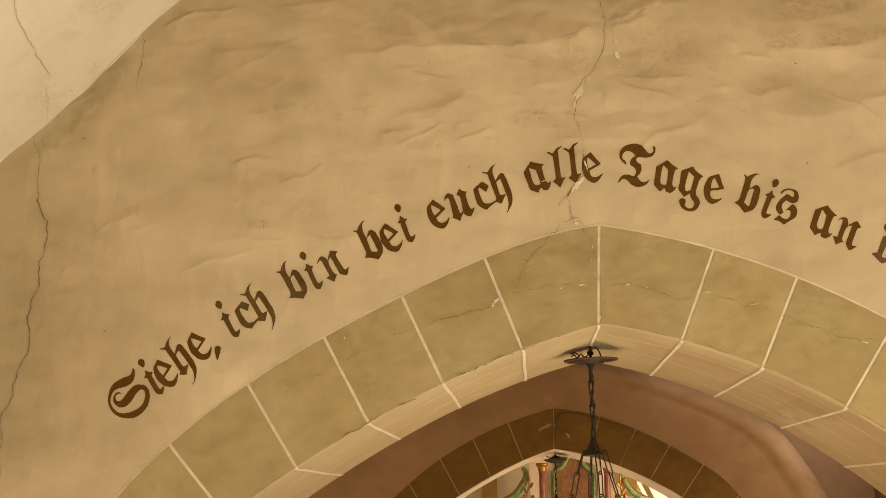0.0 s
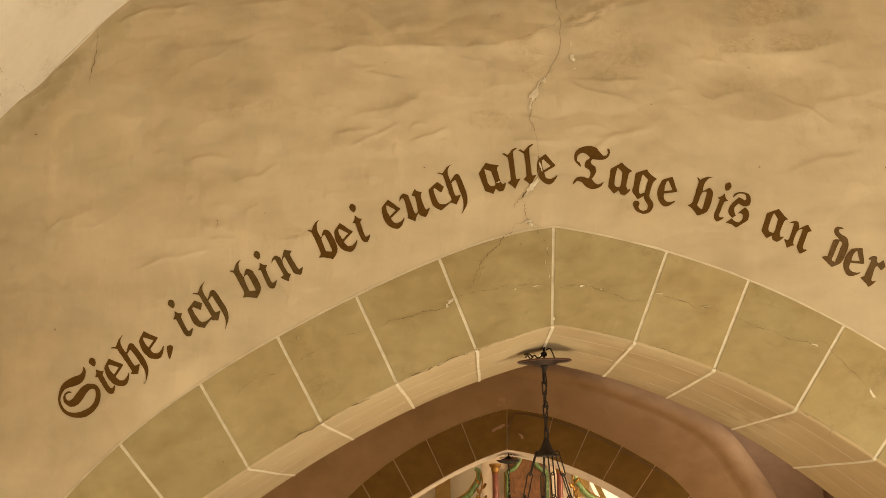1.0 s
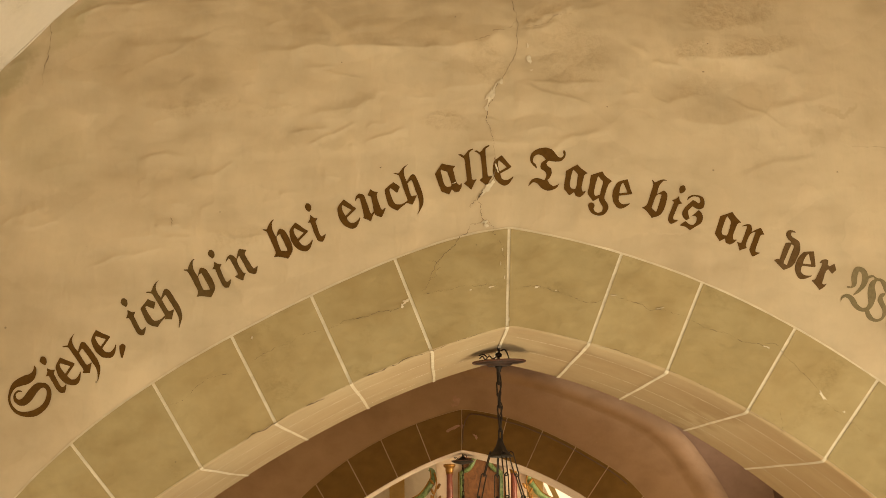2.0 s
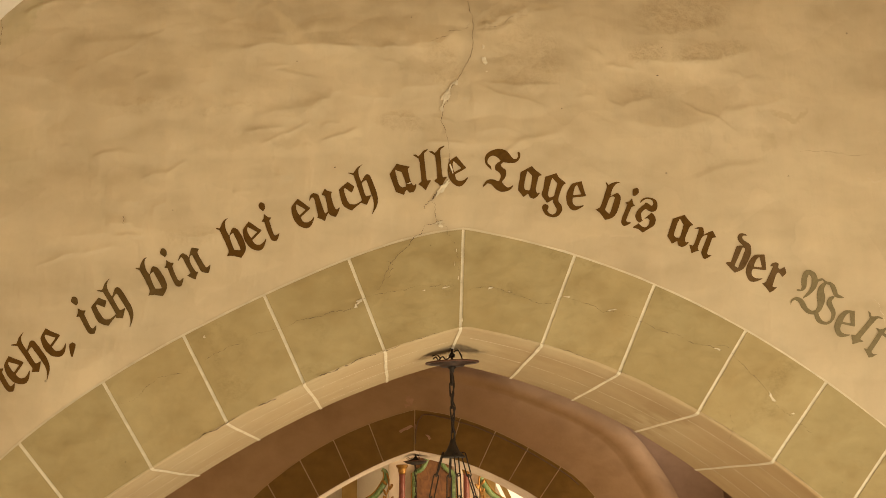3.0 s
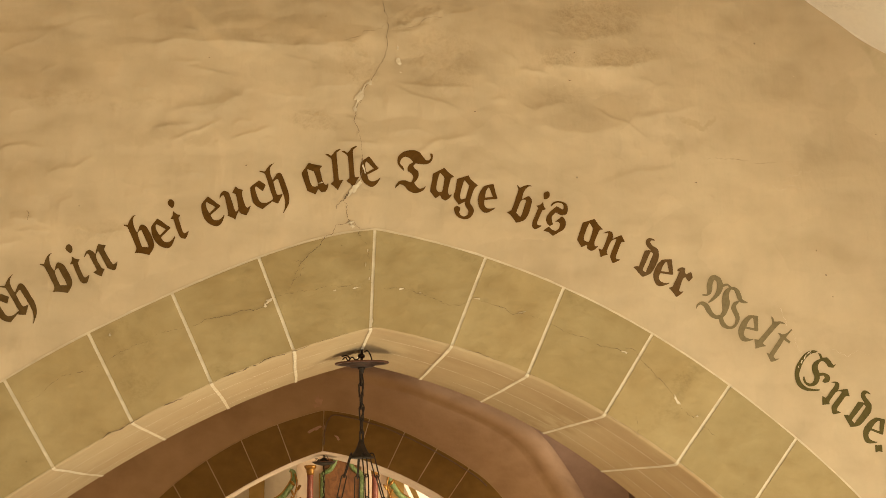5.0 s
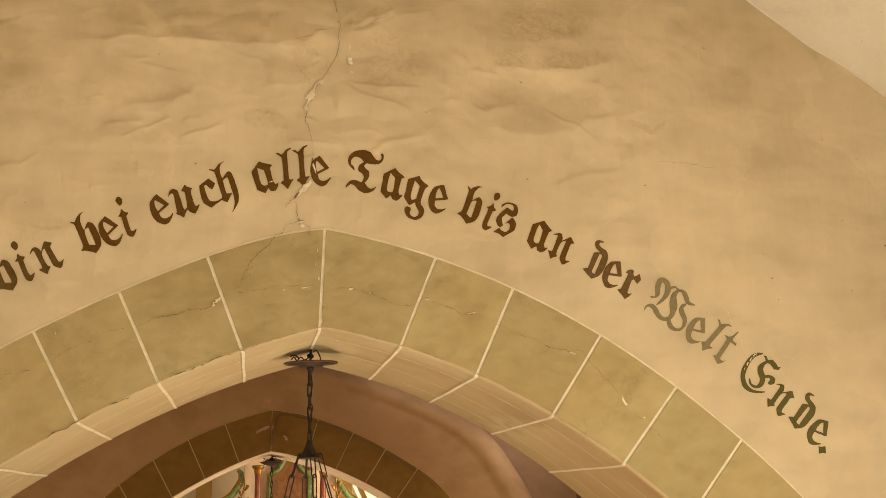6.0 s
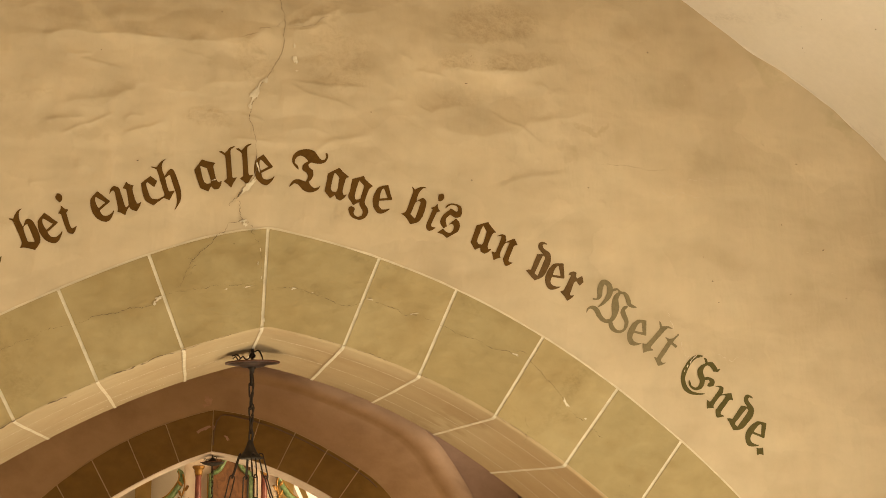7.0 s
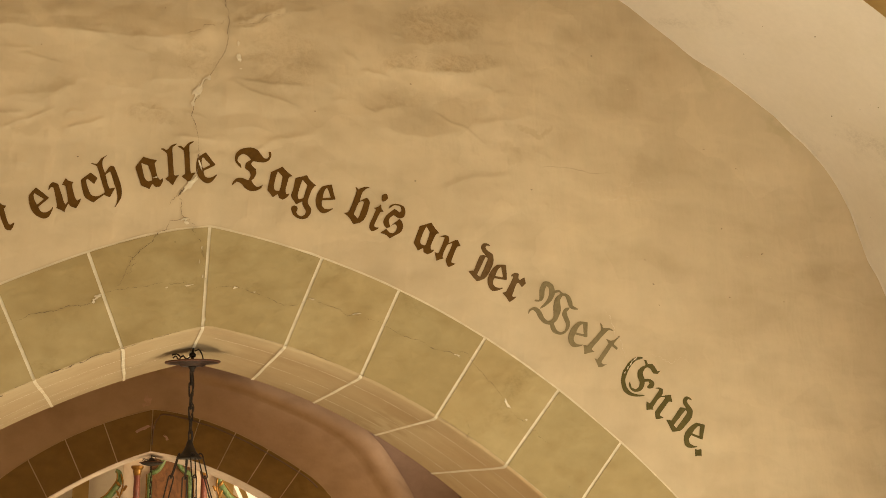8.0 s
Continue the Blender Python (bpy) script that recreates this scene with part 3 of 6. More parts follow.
# the painted line round the outside of the ring
edge_pts = [(x, -relief(x, z) - 0.0025, z + 0.003 * noise.noise(Vector((x * 5.0, 3.0, z * 5.0)))) for x, z in EXT]
ribbon("edge_line", edge_pts, lambda i: 0.0125 * (1 + 0.6 * noise.noise(Vector((i * 0.55, 1, 2)))), lambda i: ((EXT[i][0] - INT[i][0]) / math.dist(EXT[i], INT[i]), 0, (EXT[i][1] - INT[i][1]) / math.dist(EXT[i], INT[i])), M_LINE, wall_arch)


def soffit_strip(x0, w=0.015):
    """A painted joint line through the soffit from the front edge to the back edge, bent towards the crown to fit the
    camera's view.
    """
    def at(x):
        p, q, r = along(INT, x), along(INT, x - 0.03), along(INT, x + 0.03)
        l = math.hypot(r[0] - q[0], r[1] - q[1])
        t = ((r[0] - q[0]) / l, 0, (r[1] - q[1]) / l)
        nrm = (t[2], -t[0])
        return p, t, nrm if nrm[1] < 0 else (-nrm[0], -nrm[1])

    view_shift = -0.024 * x0 if x0 > 0 else (0.02 + 0.012 * abs(x0) if x0 < -0.1 else 0.0)
    pts, sides = [], []
    p, t, nrm = at(x0)
    round_edge = arris(x0, 0)
    for k in range(4):
        a = math.pi / 2 * k / 4
        d = round_edge * (1 - math.sin(a))
        pts.append((p[0] - nrm[0] * (d - 0.003), -0.008 + round_edge * (1 - math.cos(a)), p[1] - nrm[1] * (d - 0.003)))
        sides.append(t)
    for i in range(13):
        y = 0.012 + round_edge + (THICK - 0.012 - round_edge) * i / 12
        p, t, nrm = at(x0 + view_shift * i / 12)
        d = 0.0045 + 0.001 * noise.noise(Vector((x0 * 5, y * 4, 0)))
        j = 0.006 * noise.noise(Vector((x0 * 7, y * 2.0, 5)))
        pts.append((p[0] + nrm[0] * d + t[0] * j, y, p[1] + nrm[1] * d + t[2] * j))
        sides.append(t)
    return ribbon("joint_line", pts, lambda i: w * (1 + 0.25 * noise.noise(Vector((x0 * 9, i * 0.7, 2)))), lambda i: sides[i], M_WHITE, wall_arch)


for a in JOINTS[1:-1]:
    soffit_strip(a[0])


def soffit_thread(y, xa, xb, w=0.0075):
    """A thin painted line that follows the arch along its soffit."""
    pts = []
    n = 60
    for i in range(n + 1):
        x = xa + (xb - xa) * i / n
        p = along(INT, x)
        yy = y + 0.03 * noise.noise(Vector((x * 1.3, y * 3, 1)))
        pts.append((p[0], yy, p[1] - 0.009))
    return ribbon("thin_line", pts, lambda i: w * (0.7 + 0.6 * noise.noise(Vector((i * 0.35, y * 9, 2)))), lambda i: (0, 1, 0), M_WHITE, wall_arch)


for y, xa, xb in ((0.30, -2.0, -0.06), (0.74, -2.0, -0.20), (1.04, -2.0, -0.45), (0.22, 0.04, 2.0), (0.62, 0.10, 2.0), (0.98, 0.5, 2.0)):
    soffit_thread(y, xa, xb)

# ---------------------------------------------------------------- nave: vault, walls, floor
NAVE_END = -13.0


def nave_vault():
    ys = [-0.05 * i for i in range(36)] + [-2.0 - 0.5 * i for i in range(23)]
    na = 240
    verts = []
    for y in ys:
        for i in range(na):
            a = math.pi * i / (na - 1)
            x, z = vault_point(a, y)
            lift_in = 0.02 * noise.noise(Vector((a * 3.0, y * 1.1, 2.0))) * min(1, -y * 2)
            verts.append((x + lift_in, y + 0.012, z + lift_in))
    return mesh_object("ceiling", verts, grid_faces(len(ys), na), M_VAULT, smooth=True)


tagged(nave_vault(), "cream limewashed barrel vault with a hair crack", "ceiling", kind="structure")


def vault_rib(y0, y1, depth):
    """A shallow painted rib across the vault."""
    na, verts = 90, []
    for y, d in ((y0, 0.0), (y0 - 0.01, depth), (y1 + 0.01, depth), (y1, 0.0)):
        for i in range(na):
            a = math.pi * i / (na - 1)
            x, z = vault_point(a, y)
            verts.append((x + d * math.cos(a), y, z - d * math.sin(a)))
    return mesh_object("vault_rib", verts, grid_faces(4, na), M_OCHRE, smooth=True)


tagged(vault_rib(-1.25, -1.60, 0.04), "ochre painted rib across the nave vault", "rib", kind="structure")


def box(name, x0, x1, y0, y1, z0, z1, mat, parent=None):
    v = [(x, y, z) for x in (x0, x1) for y in (y0, y1) for z in (z0, z1)]
    f = [(0, 1, 3, 2), (4, 6, 7, 5), (0, 4, 5, 1), (2, 3, 7, 6), (0, 2, 6, 4), (1, 5, 7, 3)]
    return mesh_object(name, v, f, mat, parent)


for side, nm in ((-1, "wall_north"), (1, "wall_south")):
    xi = V_X + side * V_A
    w = tagged(new(nm), "cream plastered nave wall with openings for added side lamps", "wall", kind="structure")
    xo = xi + side * 0.6
    a, b = min(xi, xo), max(xi, xo)
    # openings out of view, cut for the added side lamps
    cuts = (NAVE_END, -9.7, -8.3, -4.0, -2.6, 0.0)
    box("wall_panel", a, b, cuts[0], cuts[1], 0, V_Z, M_VAULT, w)
    box("wall_panel", a, b, cuts[2], cuts[3], 0, V_Z, M_VAULT, w)
    box("wall_panel", a, b, cuts[4], cuts[5], 0, V_Z, M_VAULT, w)
    for y0, y1 in ((cuts[1], cuts[2]), (cuts[3], cuts[4])):
        box("wall_panel", a, b, y0, y1, 0, 1.6, M_VAULT, w)
        box("wall_panel", a, b, y0, y1, 3.95, V_Z, M_VAULT, w)
tagged(box("wall_west", V_X - V_A - 0.6, V_X + V_A + 0.6, NAVE_END - 0.6, NAVE_END, 0, EYE + 3.6, M_VAULT), "cream plastered west wall of the nave", "wall", kind="structure")
tagged(box("gallery_floor", V_X - V_A, V_X + V_A, NAVE_END, -5.5, 2.22, 2.4, M_FLOOR), "plain floor of the west gallery", "floor", kind="structure")
tagged(box("floor", -6, 6, NAVE_END - 0.6, 16.0, -0.3, 0.0, M_FLOOR), "worn sandstone church floor", "floor", kind="structure")

# ---------------------------------------------------------------- crossing behind the arch
X_END = 8.5
T_Z = EYE
B_A, B_B, B_END = 3.75, 3.3, 9.3         # vault of the crossing behind the choir arch wall


def half_oval(a, b, z0, n=80):
    return [(-a, z0 * i / 8) for i in range(8)] + [(-a * math.cos(math.pi * i / n), z0 + b * math.sin(math.pi * i / n)) for i in range(n + 1)] + [(a, z0 * (7 - i) / 8) for i in range(8)]


B_PROF = half_oval(B_A, B_B, T_Z)
vault_ys = [THICK + 0.002, 2.5, 4, 6, 7.6, 8.6, B_END]
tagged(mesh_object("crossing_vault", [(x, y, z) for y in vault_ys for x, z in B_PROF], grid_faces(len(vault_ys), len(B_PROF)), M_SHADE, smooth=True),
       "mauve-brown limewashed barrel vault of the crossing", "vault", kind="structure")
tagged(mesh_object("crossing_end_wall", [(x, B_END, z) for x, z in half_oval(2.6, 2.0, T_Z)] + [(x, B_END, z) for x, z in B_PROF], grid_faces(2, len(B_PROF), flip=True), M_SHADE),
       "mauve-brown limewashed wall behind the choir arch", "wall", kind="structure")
# ---------------------------------------------------------------- second arch, between crossing and choir
AX2 = 0.035


def shifted(curve, dx):
    return [(x + dx, z) for x, z in curve]


EXT2 = shifted(arch_curve((0.0371, -0.0919, 0.2542, 1.3134), (0.0293, -0.2462, -0.0669, 1.3134), 1.7, 2.65), AX2)
INT2 = shifted(arch_curve((-0.0392, -0.2168, 0.2843, 0.850), (0.0141, -0.1986, -0.1413, 0.850), 1.3, 2.15), AX2)
THICK2 = 0.95
wall_choir = tagged(new("wall_choir_arch"), "mauve-brown plastered wall with dark olive painted arch stones", "wall", kind="structure")


def smooth_path(pts, n=9):
    out = []
    q = [pts[0]] + list(pts) + [pts[-1]]
    for i in range(1, len(q) - 2):
        p0, p1, p2, p3 = q[i - 1:i + 3]
        for k in range(n):
            t = k / n
            out.append(tuple(0.5 * (2 * b + (c - a) * t + (2 * a - 5 * b + 4 * c - d) * t * t + (3 * b - a - 3 * c + d) * t ** 3) for a, b, c, d in zip(p0, p1, p2, p3)))
    return out + [pts[-1]]


def spread(prof, n):
    """A line of n points, evenly spaced along prof."""
    d = [0.0]
    for a, b in zip(prof, prof[1:]):
        d.append(d[-1] + math.hypot(b[0] - a[0], b[1] - a[1]))
    out, j = [], 0
    for i in range(n):
        t = d[-1] * i / (n - 1)
        while j < len(d) - 2 and d[j + 1] < t:
            j += 1
        f = (t - d[j]) / (d[j + 1] - d[j])
        out.append((prof[j][0] + f * (prof[j + 1][0] - prof[j][0]), prof[j][1] + f * (prof[j + 1][1] - prof[j][1])))
    return out


# rounded edge of the wall: (x, height over the eye) from the crown down its south side; the north side is a little fuller
EDGE = ((0.0, 1.97), (0.46, 1.90), (1.14, 1.745), (1.82, 1.485), (2.28, 1.27), (2.58, 1.06), (2.79, 0.80), (3.07, 0.34), (3.2, -0.05), (3.25, -0.7), (3.25, -4.0))
ROLL_IN = 0.135                # the edge begins to roll back this far inside, as a share of its distance
south = smooth_path([(x, T_Z + h) for x, h in EDGE], 8)
north = [(-x * 1.07, T_Z + (z - T_Z) * (1.07 if z > T_Z else 1.0)) for x, z in south]
half = len(EXT2) // 2
T_OUT = spread(north[::-1], half + 1) + spread(south, len(EXT2) - half)[1:]
T_IN = [(x * (1 - ROLL_IN), z - ROLL_IN * max(0.0, z - T_Z)) for x, z in T_OUT]
ROLL_BACK = 0.34


def rolled_wall():
    """The choir arch wall: a swelling face whose outer edge rolls back into the shade of the crossing."""
    verts, rows = [], 26
    for j in range(rows):
        f = j / (rows - 1)
        for (xa, za), (xb, zb) in zip(EXT2, T_IN):
            x, z = xa + f * (xb - xa), za + f * (zb - za)
            verts.append((x, X_END - relief(x, z) * 0.8 * (1 - f ** 4) + 0.022 * f ** 6, z))
    for k in range(1, 16):
        a = math.pi / 2 * min(1.0, k / 13)
        s, back = math.sin(a), ROLL_BACK * (1 - math.cos(a)) + 0.022 - 0.05 * math.sin(min(math.pi, math.pi * k / 8)) + (0.2 * (k - 13) if k > 13 else 0.0)
        for (xa, za), (xb, zb) in zip(T_IN, T_OUT):
            verts.append((xa + s * (xb - xa), X_END + back, za + s * (zb - za)))
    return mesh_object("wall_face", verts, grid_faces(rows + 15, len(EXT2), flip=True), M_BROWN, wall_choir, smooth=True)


rolled_wall()
wall_sheet("wall_back", X_END + THICK2, INT2, T_OUT, 4, M_VAULT, wall_choir, 0.0, flip=True)
soffit_sheet("arch_soffit", INT2, EXT2, X_END - 0.006, X_END + THICK2, M_PALE, wall_choir, rough=0.02)
ring_base("joint_bed", INT2, EXT2, X_END - 0.001, M_SOFFIT, wall_choir, 0.8)
JOINTS2 = [(-1.92, -2.24), (-1.67, -1.92), (-1.37, -1.59), (-1.02, -1.241), (-0.675, -0.871), (-0.31, -0.475), (0.032, 0.04), (0.42, 0.554), (0.75, 0.951), (1.08, 1.317), (1.42, 1.678), (1.70, 2.053), (1.95, 2.35)]
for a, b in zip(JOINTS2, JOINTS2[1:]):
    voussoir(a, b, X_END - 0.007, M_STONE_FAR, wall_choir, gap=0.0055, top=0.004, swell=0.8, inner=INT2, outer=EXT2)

# ---------------------------------------------------------------- choir: walls and ceiling
C_END = 15.0
C0 = X_END + THICK2
choir = tagged(new("wall_choir"), "cream plastered choir walls with a tall side opening", "wall", kind="structure")
box("wall_panel", -3.6, -3.1, C0, C_END, 0, EYE + 2.6, M_VAULT, choir)
box("wall_panel", 3.1, 3.6, C0, 12.2, 0, EYE + 2.6, M_VAULT, choir)
box("wall_panel", 3.1, 3.6, 13.6, C_END, 0, EYE + 2.6, M_VAULT, choir)
box("wall_panel", 3.1, 3.6, 12.2, 13.6, 0, 1.6, M_VAULT, choir)
box("wall_panel", 3.1, 3.6, 12.2, 13.6, EYE + 1.4, EYE + 2.6, M_VAULT, choir)
WX0, WX1, WZ0, WZ1 = 1.56, 2.65, 2.2, EYE + 0.95          # opening for the glowing panel beside the altar
box("wall_panel", -3.6, WX0, C_END, C_END + 0.5, 0, EYE + 2.6, M_VAULT, choir)
box("wall_panel", WX1, 3.6, C_END, C_END + 0.5, 0, EYE + 2.6, M_VAULT, choir)
box("wall_panel", WX0, WX1, C_END, C_END + 0.5, 0, WZ0, M_VAULT, choir)
box("wall_panel", WX0, WX1, C_END, C_END + 0.5, WZ1, EYE + 2.6, M_VAULT, choir)
tagged(box("choir_ceiling", -3.6, 3.6, C0, C_END + 0.5, EYE + 2.6, EYE + 3.0, M_VAULT), "cream plastered choir ceiling", "ceiling", kind="structure")

# a cable runs along the outer edge of the far arch, and the paint by its keystone is knocked about
cable = []
for i in range(60):
    x = 0.16 + 1.75 * i / 59
    p, q = along(EXT2, x), along(INT2, x * 0.8)
    x2, z2 = lift(p, q, 0.045 + 0.006 * noise.noise(Vector((x * 6, 0, 0))))
    cable.append((x2, X_END - 0.022 - relief(x2, z2) * 0.8, z2))
zk = along(INT2, 0.05)[1]
cable = [(0.045, X_END - 0.03, zk + 0.08), (0.05, X_END - 0.03, zk + 0.22), (0.075, X_END - 0.03, zk + 0.33), (0.12, X_END - 0.03, cable[0][2] - 0.01)] + cable
# ---------------------------------------------------------------- painted inscription in broken letters
def paint(name, colour, worn, rough=0.75, fade=0.5):
    def build(nt, bsdf):
        v = coords(nt)
        n1 = node(nt, "ShaderNodeTexNoise", Scale=7.0, Detail=6.0, Roughness=0.7)
        n2 = node(nt, "ShaderNodeTexNoise", Scale=60.0, Detail=4.0, Roughness=0.7)
        for n in (n1, n2):
            nt.links.new(v, n.inputs["Vector"])
        f = ramp(nt, n1.outputs["Fac"], [(0.42, (0, 0, 0)), (0.75, (fade, fade, fade))])
        c = mixed(nt, f, colour, worn)
        g = ramp(nt, n2.outputs["Fac"], [(0.3, (0.82, 0.82, 0.82)), (0.7, (1.12, 1.12, 1.12))])
        nt.links.new(mixed(nt, 1.0, c, g, "MULTIPLY"), bsdf.inputs["Base Color"])
        bsdf.inputs["Roughness"].default_value = rough
        bsdf.inputs["Specular IOR Level"].default_value = 0.12
        b = nt.nodes.new("ShaderNodeBump")
        b.inputs["Strength"].default_value, b.inputs["Distance"].default_value = 0.2, 0.004
        nt.links.new(n2.outputs["Fac"], b.inputs["Height"])
        nt.links.new(b.outputs["Normal"], bsdf.inputs["Normal"])
    return material(name, build)


M_INK = paint("dark_brown_paint", (0.098, 0.045, 0.006), (0.140, 0.072, 0.016), fade=0.45)
# grey sheen on one word, mixed into the paint's colour
M_INK_SHEEN = paint("sheen_grey_brown_paint", (0.20, 0.158, 0.082), (0.27, 0.212, 0.118))
M_INK_MID = paint("fading_brown_paint", (0.112, 0.06, 0.018), (0.18, 0.12, 0.06), fade=0.7)
M_INK_OLIVE = paint("worn_olive_brown_paint", (0.095, 0.052, 0.012), (0.15, 0.10, 0.04), fade=0.8)
M_INK_GREEN = paint("dark_green_brown_paint", (0.095, 0.078, 0.024), (0.15, 0.12, 0.045))

